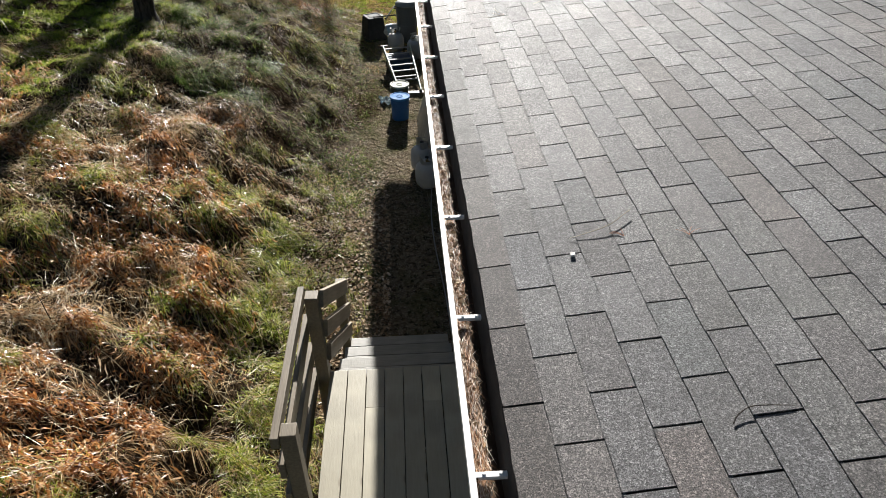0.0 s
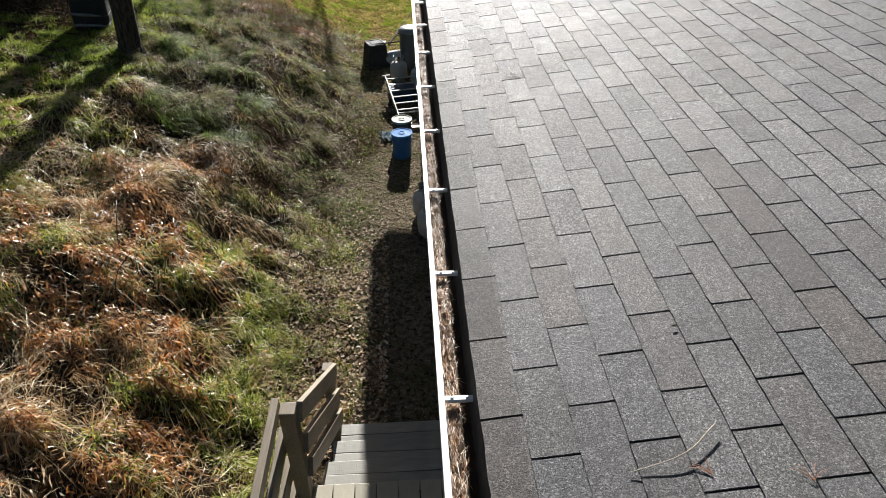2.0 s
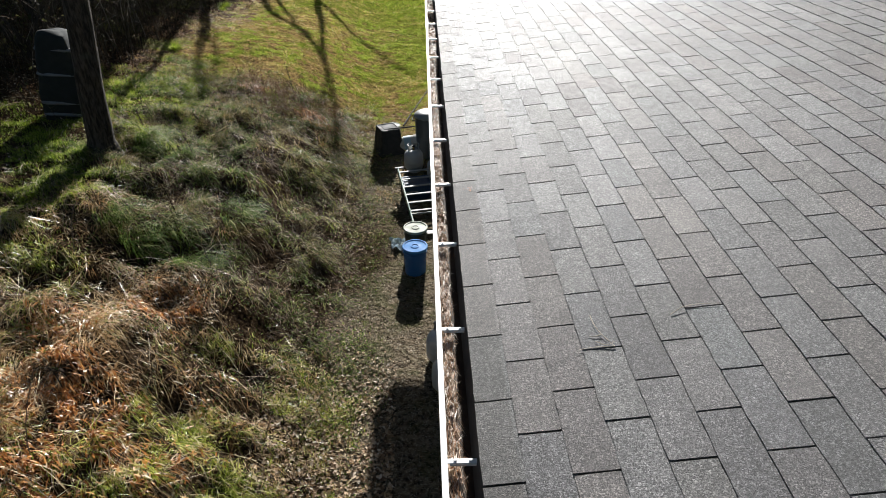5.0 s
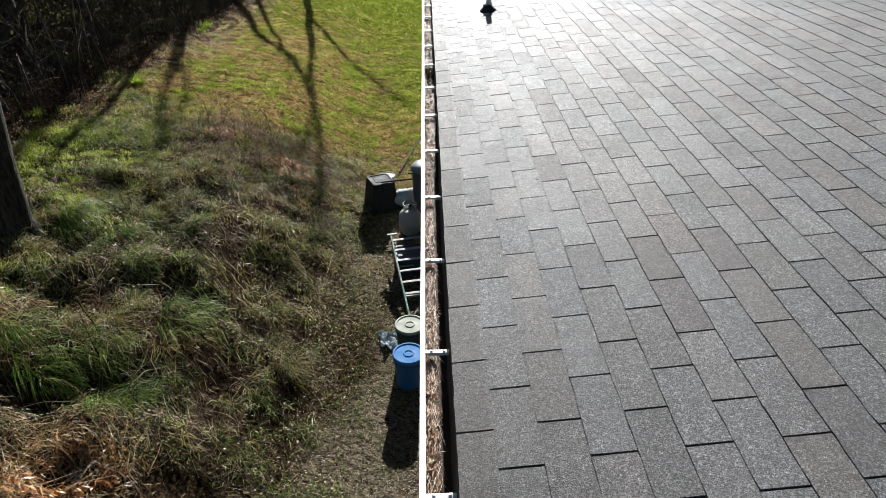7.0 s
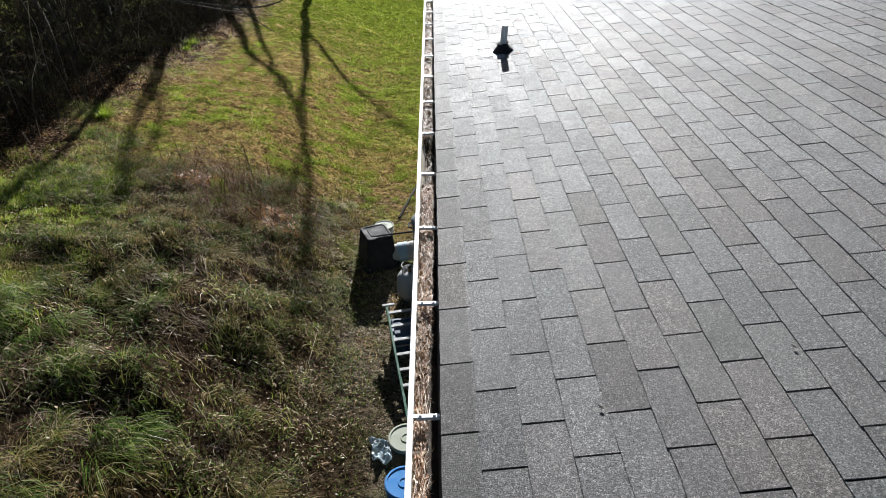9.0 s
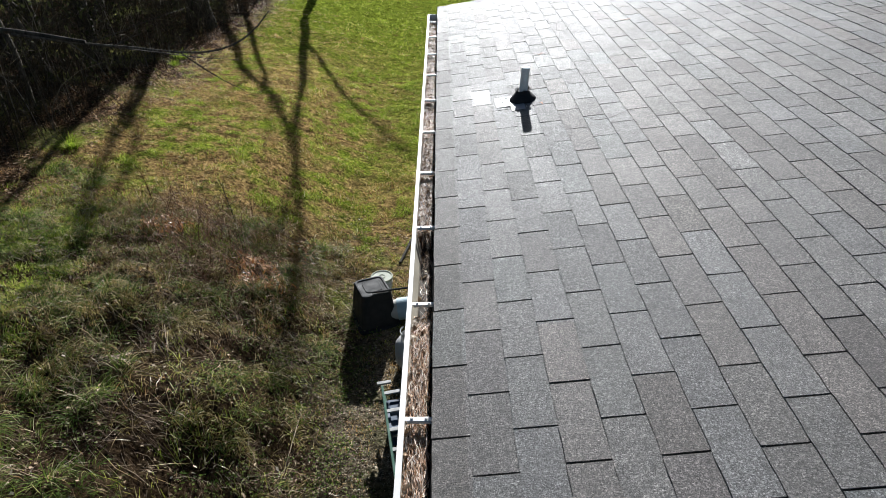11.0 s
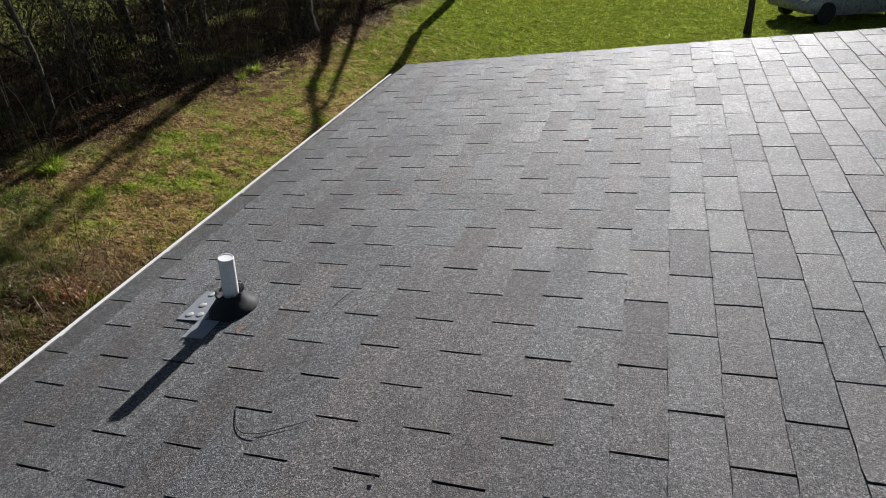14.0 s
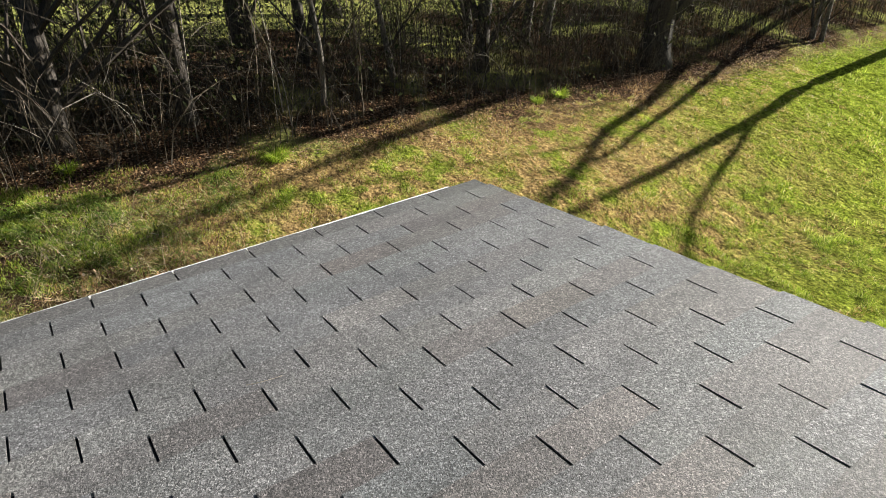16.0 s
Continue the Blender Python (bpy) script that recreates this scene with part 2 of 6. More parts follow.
M_PALE_STRAW = blade_material("pale_straw", (0.0, (0.50, 0.34, 0.16)), (0.4, (0.72, 0.55, 0.30)), (0.8, (0.86, 0.74, 0.48)), (1.0, (0.66, 0.38, 0.14)), passing=0.25, rough=0.35, shine=0.4)
# near-white last stops here and in the green paint highlights on some blades
M_RUST = blade_material("rust_brown_fern", (0.0, (0.06, 0.022, 0.009)), (0.35, (0.38, 0.145, 0.04)), (0.72, (0.74, 0.36, 0.11)), (0.92, (0.90, 0.64, 0.36)), (1.0, (0.96, 0.86, 0.68)), passing=0.46, rough=0.36, shine=0.5)
M_GREEN = blade_material("green_grass", (0.0, (0.03, 0.05, 0.006)), (0.35, (0.22, 0.30, 0.022)), (0.7, (0.60, 0.66, 0.09)), (0.9, (0.84, 0.80, 0.30)), (1.0, (0.95, 0.90, 0.62)), passing=0.54, rough=0.38, shine=0.4)
M_DEEP = blade_material("dark_green_grass", (0.0, (0.022, 0.036, 0.008)), (0.5, (0.10, 0.175, 0.026)), (0.82, (0.25, 0.33, 0.06)), (0.95, (0.46, 0.44, 0.20)), (1.0, (0.74, 0.68, 0.44)), passing=0.5, rough=0.5, shine=0.10)
M_TUSSOCK = blade_material("long_green_grass", (0.0, (0.025, 0.05, 0.008)), (0.5, (0.115, 0.20, 0.03)), (0.85, (0.28, 0.37, 0.075)), (1.0, (0.66, 0.62, 0.34)), passing=0.5, rough=0.45, shine=0.15)
M_STRAWGREEN = blade_material("half_dead_grass", (0.0, (0.06, 0.05, 0.016)), (0.4, (0.21, 0.185, 0.05)), (0.8, (0.42, 0.32, 0.11)), (1.0, (0.80, 0.68, 0.42)), passing=0.5, rough=0.5, shine=0.10)
M_BRAMBLE = blade_material("reddish_dead_stalks", (0.0, (0.05, 0.024, 0.013)), (0.5, (0.17, 0.09, 0.05)), (0.85, (0.38, 0.23, 0.13)), (1.0, (0.72, 0.58, 0.42)), passing=0.25, rough=0.6, shine=0.06)
M_STALK = blade_material("grey_dead_stalks", (0.0, (0.06, 0.036, 0.022)), (0.5, (0.20, 0.135, 0.085)), (0.85, (0.44, 0.33, 0.22)), (1.0, (0.80, 0.70, 0.54)), passing=0.3, rough=0.5, shine=0.10)
M_TAN = blade_material("short_tan_grass", (0.0, (0.16, 0.08, 0.03)), (0.4, (0.54, 0.33, 0.12)), (0.8, (0.80, 0.58, 0.26)), (1.0, (0.90, 0.80, 0.58)), passing=0.5, rough=0.55, shine=0.08)
M_LAWN = blade_material("lawn_grass", (0.0, (0.05, 0.085, 0.008)), (0.5, (0.27, 0.385, 0.035)), (0.85, (0.50, 0.585, 0.075)), (1.0, (0.80, 0.74, 0.34)), passing=0.55, rough=0.55, shine=0.07)
M_LEAF = blade_material("fallen_leaves", (0.0, (0.10, 0.06, 0.035)), (0.35, (0.30, 0.20, 0.115)), (0.7, (0.50, 0.37, 0.24)), (0.95, (0.62, 0.51, 0.38)), (1.0, (0.80, 0.74, 0.64)), rough=0.5, passing=0.15, shine=0.15)
M_NEEDLE = blade_material("pine_needles", (0.0, (0.08, 0.04, 0.02)), (0.25, (0.36, 0.17, 0.075)), (0.5, (0.55, 0.33, 0.19)), (0.75, (0.68, 0.54, 0.42)), (1.0, (0.86, 0.79, 0.70)), rough=0.5, passing=0.1, shine=0.3)
# greens kept bright to stand for the sunlit backdrop of the wood
M_IVY = blade_material("evergreen_leaves", (0.0, (0.05, 0.07, 0.012)), (0.6, (0.22, 0.25, 0.06)), (1.0, (0.44, 0.44, 0.14)), rough=0.6, passing=0.45, shine=0.04)
M_BLACK = paint("black_plastic", (0.016, 0.017, 0.018), 0.8)
M_RUBBER = paint("black_rubber", (0.012, 0.012, 0.013), 0.8)
# bucket body: blue darkened for its shaded side
M_BLUE = paint("shaded_blue_plastic", (0.012, 0.105, 0.31), 0.6)
M_LITTER = blade_material("dark_wood_litter", (0.0, (0.06, 0.03, 0.017)), (0.5, (0.22, 0.12, 0.06)), (0.9, (0.40, 0.25, 0.14)), (1.0, (0.56, 0.44, 0.32)), rough=0.55, passing=0.15, shine=0.10)
M_SAGE = paint("grey_green_plastic", (0.30, 0.325, 0.25), 0.7)
M_DARKGREEN = paint("dark_green_plastic", (0.05, 0.06, 0.04), 0.5)
M_PAIL = paint("white_plastic", (0.38, 0.38, 0.355), 0.75)
M_LABEL = paint("faded_blue_label", (0.30, 0.42, 0.50), 0.6, 0.0, 0.5, 12)
# same bucket blue, lightened for the sun on the lid
M_BLUE_LID = paint("sunlit_blue_lid", (0.035, 0.20, 0.50), 0.8)
M_CUTWOOD = paint("pale_cut_wood", (0.50, 0.42, 0.32), 0.7, 0.0, 0.35)
M_SHEET = blade_material("translucent_corrugated_plastic", (0.0, (0.80, 0.77, 0.68)), (1.0, (0.84, 0.81, 0.73)), rough=0.4, passing=0.55)
M_RUSTY = paint("rust_brown_needle", (0.36, 0.14, 0.06), 0.6)
M_CRATE = paint("faded_blue_plastic", (0.012, 0.04, 0.09), 0.6)
M_TANK = paint("chalky_white_tank_paint", (0.42, 0.425, 0.42), 0.5, 0.0, 0.25)
M_BRASS = paint("brass_valve", (0.30, 0.22, 0.10), 0.4, 0.8)
M_ALU = paint("aluminium", (0.30, 0.30, 0.295), 0.72, 0.2, 0.2)
M_LADDER = paint("green_fibreglass", (0.13, 0.24, 0.18), 0.3)
M_PVC = paint("white_pvc_pipe", (0.88, 0.87, 0.84), 0.32, 0.0, 0.08)
M_LEAD = paint("galvanised_flashing", (0.27, 0.28, 0.30), 0.48, 0.0, 0.25, 22)
M_CANVAS = paint("dark_green_cover", (0.009, 0.013, 0.013), 0.95)
M_STRAP = paint("pale_strap", (0.13, 0.14, 0.15), 0.6, 0.0, 0.6, 9)
M_PLASTIC = blade_material("pale_blue_film", (0.0, (0.72, 0.82, 0.88)), (1.0, (0.76, 0.85, 0.90)), rough=0.2, passing=0.5, shine=0.6)
M_CARPAINT = paint("grey_car_paint", (0.30, 0.31, 0.34), 0.28, 0.2, 0.05)
M_CARWHITE = paint("pale_blue_car_paint", (0.48, 0.55, 0.62), 0.28, 0.1, 0.05)
M_CARGLASS = paint("dark_car_glass", (0.015, 0.02, 0.025), 0.06, 0.0, 0.05)
M_TAIL = paint("red_lamp_lens", (0.35, 0.01, 0.012), 0.2)
M_STONE = paint("white_stone", (0.66, 0.64, 0.58), 0.7)
M_GROUND = ground_material()

# ---- building tools ----
rng = np.random.default_rng(7)


def smooth(a, b, x):
    u = np.clip((np.asarray(x, float) - a) / (b - a), 0, 1)
    return u * u * (3 - 2 * u)


LATTICE = rng.random((256, 256))


def value_noise(x, y, size, shift=0):
    """Smooth noise from 0 to 1 with lumps of that size in metres."""
    u, v = np.asarray(x, float) / size + 37.7 * shift, np.asarray(y, float) / size + 11.3 * shift
    i, j = np.floor(u).astype(int), np.floor(v).astype(int)
    a, b = u - i, v - j
    a, b = a * a * (3 - 2 * a), b * b * (3 - 2 * b)
    g = lambda p, q: LATTICE[p % 256, q % 256]
    return (g(i, j) * (1 - a) + g(i + 1, j) * a) * (1 - b) + (g(i, j + 1) * (1 - a) + g(i + 1, j + 1) * a) * b


HOLLOWS = ((-2.9, 4.42, 0.40), (-2.76, 3.5, 0.42), (-1.8, 3.82, 0.30), (-1.65, 4.32, 0.28), (-3.36, 4.28, 0.30), (-2.53, 4.64, 0.28), (-2.72, 2.88, 0.30), (-2.05, 3.42, 0.30),
           (-1.99, 8.8, 0.34), (-2.02, 10.52, 0.32), (-2.47, 9.75, 0.30), (-1.53, 8.92, 0.30), (-1.68, 8.06, 0.34), (-3.29, 8.32, 0.26), (-3.23, 7.64, 0.30), (-3.64, 7.8, 0.30))


def spots(x, y, places):
    """1 at each (x, y, radius), falling to 0 at one and a half times the radius."""
    out = np.zeros(np.shape(x))
    for a, b, r in places:
        out = np.maximum(out, smooth(1.5, 0.35, np.hypot(x - a, y - b) / r))
    return out


def lie(x, y):
    """The height of the ground: a level strip along the house, a bank beside it that flattens towards the lawn."""
    x, y = np.asarray(x, float), np.asarray(y, float)
    base = 0.05 + 0.12 * smooth(4, 6.5, y) + 0.1 * smooth(11, 16, y)
    high = 1.08 - 0.25 * smooth(11.5, 15.5, y) - 0.38 * smooth(16, 23, y)
    z = base + high * smooth(-0.9, -3.15, x) + 0.17 * np.clip(-x - 3, 0, 6) * (1 - 0.25 * smooth(12, 22, y))
    z = z + 0.10 * smooth(-3.0, -3.7, x) * smooth(-5.2, -4.3, x) * smooth(12.6, 11, y)
    z = z + 0.11 * smooth(7.5, 9, y) * smooth(13, 11.5, y) * smooth(-1.0, -1.6, x) * smooth(-2.9, -2.2, x)
    rough = smooth(-0.9, -2.0, x) * (1 - 0.85 * smooth(11.5, 15, y)) * (1 - 0.6 * smooth(-3.8, -4.6, x) * smooth(9, 11, y))
    return z + rough * (0.17 * (value_noise(x, y, 0.95) - 0.5) + 0.20 * (value_noise(x, y, 0.40, 2) - 0.5) + 0.12 * (value_noise(x, y, 0.21, 8) - 0.5) - 0.10 * spots(x, y, HOLLOWS)) + 0.03 * (value_noise(x, y, 0.5, 4) - 0.5) + 0.022 * smooth(13, 16, y) * (value_noise(x, y, 0.23, 5) - 0.5)


def mesh_object(name, verts, quads, tris, material, parent=None, shade=False):
    """One mesh object from arrays."""
    me = bpy.data.meshes.new(name)
    verts = np.asarray(verts, np.float32).reshape(-1, 3)
    quads, tris = np.asarray(quads, np.int32).reshape(-1, 4), np.asarray(tris, np.int32).reshape(-1, 3)
    me.vertices.add(len(verts))
    me.vertices.foreach_set("co", verts.ravel())
    loops = np.concatenate([quads.ravel(), tris.ravel()])
    me.loops.add(len(loops))
    me.loops.foreach_set("vertex_index", loops)
    me.polygons.add(len(quads) + len(tris))
    me.polygons.foreach_set("loop_start", np.concatenate([np.arange(len(quads)) * 4, len(quads) * 4 + np.arange(len(tris)) * 3]).astype(np.int32))
    me.polygons.foreach_set("use_smooth", np.full(len(quads) + len(tris), shade))
    me.update(calc_edges=True)
    me.materials.append(material)
    ob = new(name, me)
    ob.parent = parent
    return ob


def part(name, bm, material, parent=None, label="", shade=False):
    """Link a bmesh as one mesh object."""
    me = bpy.data.meshes.new(name)
    bm.normal_update()
    bm.to_mesh(me)
    bm.free()
    if shade:
        me.polygons.foreach_set("use_smooth", [True] * len(me.polygons))
    me.materials.append(material)
    ob = new(name, me)
    ob.parent = parent
    return tagged(ob, label)


def thing(name, label, category, where=(0, 0, 0), turn=0.0, group="", kind="", tilt=(0, 0)):
    ob = new(name)
    ob.matrix_basis = pose(*where, tilt[0], tilt[1], turn)
    return tagged(ob, label, category, group, kind)


def box(bm, size, centre=(0, 0, 0), bevel=0.0, turn=None):
    """A box with softened edges."""
    made = bmesh.ops.create_cube(bm, size=1.0)["verts"]
    bmesh.ops.scale(bm, vec=size, verts=made)
    if bevel:
        edges = list({e for v in made for e in v.link_edges})
        made = [g for g in bmesh.ops.bevel(bm, geom=edges, offset=bevel, segments=2, affect="EDGES", profile=0.6)["verts"]]
    if turn is not None:
        bmesh.ops.rotate(bm, cent=(0, 0, 0), matrix=turn.to_3x3(), verts=made)
    bmesh.ops.translate(bm, vec=centre, verts=made)
    return bm


def lathe(bm, profile, steps=28, centre=(0, 0, 0)):
    """A turned solid about z from (radius, height) pairs, closed at both ends."""
    rings = []
    for r, h in profile:
        rings.append([bm.verts.new((centre[0] + r * math.cos(2 * math.pi * k / steps), centre[1] + r * math.sin(2 * math.pi * k / steps), centre[2] + h)) for k in range(steps)])
    for a, b in zip(rings, rings[1:]):
        for k in range(steps):
            bm.faces.new((a[k], a[(k + 1) % steps], b[(k + 1) % steps], b[k]))
    bm.faces.new(rings[0][::-1])
    bm.faces.new(rings[-1])
    return bm


def tube(bm, points, radii, sides=8):
    """A bent round bar along points."""
    points = [Vector(p) for p in points]
    if not hasattr(radii, "__len__"):
        radii = [radii] * len(points)
    rings = []
    for i, (p, r) in enumerate(zip(points, radii)):
        way = (points[min(i + 1, len(points) - 1)] - points[max(i - 1, 0)]).normalized()
        side = way.cross(Vector((0.31, 0.17, 0.93)) if abs(way.z) < 0.9 else Vector((1, 0.2, 0))).normalized()
        up = side.cross(way)
        rings.append([bm.verts.new(p + r * (math.cos(2 * math.pi * k / sides) * side + math.sin(2 * math.pi * k / sides) * up)) for k in range(sides)])
    for a, b in zip(rings, rings[1:]):
        for k in range(sides):
            bm.faces.new((a[k], a[(k + 1) % sides], b[(k + 1) % sides], b[k]))
    bm.faces.new(rings[0][::-1])
    bm.faces.new(rings[-1])
    return bm


def sweep(bm, section, a, b):
    """A straight bar with that (x, z) section, from y = a to y = b."""
    one = [bm.verts.new((x, a, z)) for x, z in section]
    two = [bm.verts.new((x, b, z)) for x, z in section]
    n = len(section)
    for k in range(n):
        bm.faces.new((one[k], two[k], two[(k + 1) % n], one[(k + 1) % n]))
    bm.faces.new(one)
    bm.faces.new(two[::-1])
    bmesh.ops.recalc_face_normals(bm, faces=bm.faces)
    return bm


def blades(name, base, way, length, width, droop, material, label, category, segments=2):
    """Many grass blades as one mesh: roots, headings, lengths, widths, and how far each one bends over (0 upright, 1 lying)."""
    n = len(base)
    heading = np.stack([np.cos(way), np.sin(way), np.zeros(n)], 1)
    side = np.stack([-np.sin(way), np.cos(way), np.zeros(n)], 1) * width[:, None] / 2
    at, rows = base.copy(), []
    angle = np.clip(droop * 0.6, 0, 1.45)
    for k in range(segments + 1):
        if k < segments:
            taper = 1 - 0.35 * k / segments
            rows += [at - side * taper, at + side * taper]
        else:
            rows += [at]
        step = length / segments
        at = at + (heading * np.sin(angle)[:, None] + np.array([0, 0, 1.0]) * np.cos(angle)[:, None]) * step[:, None]
        angle = angle + droop * (1.9 / segments)
    verts = np.stack(rows, 1)
    per = 2 * segments + 1
    first = np.arange(n)[:, None] * per
    quads = np.concatenate([first + np.array([[2 * k, 2 * k + 1, 2 * k + 3, 2 * k + 2]]) for k in range(segments - 1)]) if segments > 1 else []
    tris = first + np.array([[per - 3, per - 2, per - 1]])
    return tagged(mesh_object(name, verts, quads, tris, material), label, category, kind="stuff")


def leaves(name, base, size, material, label, category, flat=0.5, parent=None):
    """Many small folded leaves as one mesh, lying more or less flat."""
    n = len(base)
    way = rng.random(n) * 6.283
    lift = (rng.random((n, 2)) - 0.5) * 2 * flat
    u = np.stack([np.cos(way), np.sin(way), lift[:, 0]], 1) * size[:, None]
    v = np.stack([-np.sin(way), np.cos(way), lift[:, 1]], 1) * size[:, None] * 0.6
    fold = np.stack([np.zeros(n), np.zeros(n), size * 0.25], 1)
    verts = np.stack([base - u, base - 0.2 * u + v + fold, base + u, base - 0.1 * u - v + fold], 1)
    first = np.arange(n)[:, None] * 4
    tris = np.concatenate([first + np.array([[0, 1, 2]]), first + np.array([[0, 2, 3]])])
    ob = mesh_object(name, verts, [], tris, material, parent)
    return tagged(ob, label, category, kind="stuff") if category else ob


def straws(name, x, y, length, width, lift, material, label, category, seed, way=None, floor=lie):
    """Many dead stems and blades that lie loosely on the ground in all directions, as one mesh."""
    g = np.random.default_rng(seed)
    n = len(x)
    if way is None:
        way = g.random(n) * 6.283
    dx, dy = np.cos(way) * length / 2, np.sin(way) * length / 2
    ends = [np.stack([x - dx, y - dy, floor(x - dx, y - dy) + lift * g.random(n) ** 2], 1), np.stack([x + dx, y + dy, floor(x + dx, y + dy) + lift * g.random(n) ** 1.5], 1)]
    mid = (ends[0] + ends[1]) / 2 + np.stack([g.normal(0, 0.06, n) * length, g.normal(0, 0.06, n) * length, 0.10 * length * g.random(n) + 0.004], 1)
    mid[:, 2] = np.maximum(mid[:, 2], floor(mid[:, 0], mid[:, 1]) + 0.004)
    roll = g.normal(0, 0.45, n)
    side = np.stack([-np.sin(way) * np.cos(roll), np.cos(way) * np.cos(roll), np.sin(roll)], 1) * (width / 2)[:, None]
    verts = np.stack([ends[0], mid - side, mid + side, ends[1]], 1)
    first = np.arange(n)[:, None] * 4
    tris = np.concatenate([first + np.array([[0, 1, 2]]), first + np.array([[1, 3, 2]])])
    return tagged(mesh_object(name, verts, [], tris, material), label, category, kind="stuff")

# ---- ground ----
def graded(fine_a, fine_b, step, far):
    """Cuts that are close together in the middle and spread out to the horizon."""
    middle = list(np.arange(fine_a, fine_b + 1e-6, step))
    out, gap, at = [], step, fine_b
    while at < far:
        gap *= 1.35
        at += gap
        out.append(at)
    back, gap, at = [], step, fine_a
    while at > -far:
        gap *= 1.35
        at -= gap
        back.append(at)
    return np.array(back[::-1] + middle + out)


gx, gy = graded(-9.0, 1.0, 0.085, 900), graded(1.5, 27.0, 0.1, 900)
GX, GY = np.meshgrid(gx, gy, indexing="ij")
ids = np.arange(GX.size).reshape(GX.shape)
ground = mesh_object("ground", np.stack([GX, GY, lie(GX, GY)], -1), np.stack([ids[:-1, :-1], ids[1:, :-1], ids[1:, 1:], ids[:-1, 1:]], -1), [], M_GROUND, shade=True)
tagged(ground, "uneven ground with bare earth, dry grass and mown lawn", "ground", kind="structure")

# ---- house: roof, walls, fascia ----
SLOPE = 8.47
EAVE_Z, ROOF_A, ROOF_B, RIDGE = 3.268, -1.15, 14.86, 4.6
ROOF = pose(0, 0, EAVE_Z, 0, -SLOPE, 0)          # x up the slope, y along the eave, z out of the roof
run = RIDGE / math.cos(radians(SLOPE))

roof = tagged(new("roof"), "low grey asphalt shingle roof in three-tab courses", "roof", kind="structure")
bm = bmesh.new()
box(bm, (run + 0.0, ROOF_B - ROOF_A - 0.03, 0.045), (run / 2 + 0.016, (ROOF_A + ROOF_B) / 2, -0.0245))
deck_board = part("roof_deck", bm, M_FELT, roof)
deck_board.matrix_basis = ROOF
bm = bmesh.new()
box(bm, (run, ROOF_B - ROOF_A - 0.03, 0.045), (run / 2, (ROOF_A + ROOF_B) / 2, -0.0245))
far_slope = part("far_slope", bm, M_SHINGLE_ALL, roof)
far_slope.matrix_basis = pose(2 * RIDGE, 0, EAVE_Z, 0, SLOPE, 0) @ pose(0, 0, 0, 0, 0, 180) @ pose(0, -(ROOF_A + ROOF_B), 0)
bm = bmesh.new()
sweep(bm, [(0.006, -0.04), (0.012, -0.004), (0.05, 0.0), (0.05, -0.05)], ROOF_A, ROOF_B)
edge = part("drip_edge", bm, M_FELT, roof)
edge.matrix_basis = ROOF
# black strip added to stand for the shade between gutter and eave
bm = bmesh.new()
sweep(bm, [(0.010, EAVE_Z - 0.012), (0.013, EAVE_Z - 0.012), (0.002, EAVE_Z - 0.165), (-0.001, EAVE_Z - 0.165)], ROOF_A + 0.02, ROOF_B - 0.12)
part("eave_apron", bm, M_FELT, roof, "black strip added for the shaded gap behind the gutter")
bm = bmesh.new()
box(bm, (run - 0.02, 0.024, 0.15), (run / 2 + 0.02, ROOF_B - 0.045, -0.12), 0.003)
part("rake_board", bm, M_WHITE, roof).matrix_basis = ROOF
bm = bmesh.new()
box(bm, (0.022, ROOF_B - ROOF_A - 0.1, 0.17), (0.035, (ROOF_A + ROOF_B) / 2, EAVE_Z - 0.145), 0.003)
part("fascia", bm, M_WHITE, roof)
bm = bmesh.new()
box(bm, (0.5, ROOF_B - ROOF_A - 0.2, 0.012), (0.30, (ROOF_A + ROOF_B) / 2, EAVE_Z - 0.225))
part("soffit", bm, M_SIDING, roof)

wall = tagged(new("wall_west"), "white lapped siding wall under the eave", "wall", kind="structure")
for row in range(15):
    bm = bmesh.new()
    sweep(bm, [(0.555, 0.10 + row * 0.2), (0.525, 0.10 + row * 0.2), (0.540, 0.305 + row * 0.2), (0.555, 0.305 + row * 0.2)], -1.0, 14.55)
    part("siding_board", bm, M_SIDING, wall)
for name, size, centre in (("wall_core", (0.14, 15.5, 3.0), (0.63, 6.75, 1.55)), ("wall_north", (8.0, 0.15, 3.3), (4.6, 14.47, 1.6)), ("wall_south", (8.0, 0.15, 3.3), (4.6, -0.92, 1.6)), ("wall_east", (0.15, 15.3, 3.0), (8.6, 6.75, 1.55))):
    ob = part(name, box(bmesh.new(), size, centre), M_SIDING, wall if name == "wall_core" else None)
    if name != "wall_core":
        tagged(ob, "plain white siding wall of the house", "wall", kind="structure")

# ---- gutter ----
gutter = thing("gutter", "white enamelled metal eaves gutter full of needles and leaves", "gutter")
FALL = pose(0, 0, -0.053, 0.15, 0, 0)             # the gutter falls a little towards the deck
gutter.matrix_basis = FALL
OUT, TOP, GA, GB = -0.099, 3.235, -1.1, 14.76
LIP = 0.019
skin = [(OUT, TOP), (OUT + LIP, TOP + 0.002), (OUT + LIP, TOP - 0.006), (OUT + 0.006, TOP - 0.008), (OUT + 0.004, TOP - 0.03), (OUT + 0.03, TOP - 0.075), (OUT + 0.035, TOP - 0.118), (0.018, TOP - 0.118), (0.018, TOP + 0.01), (0.022, TOP + 0.01), (0.022, TOP - 0.122), (OUT + 0.031, TOP - 0.122), (OUT + 0.026, TOP - 0.076), (OUT, TOP - 0.03)]
part("trough", sweep(bmesh.new(), skin, GA, GB), M_WHITE, gutter)
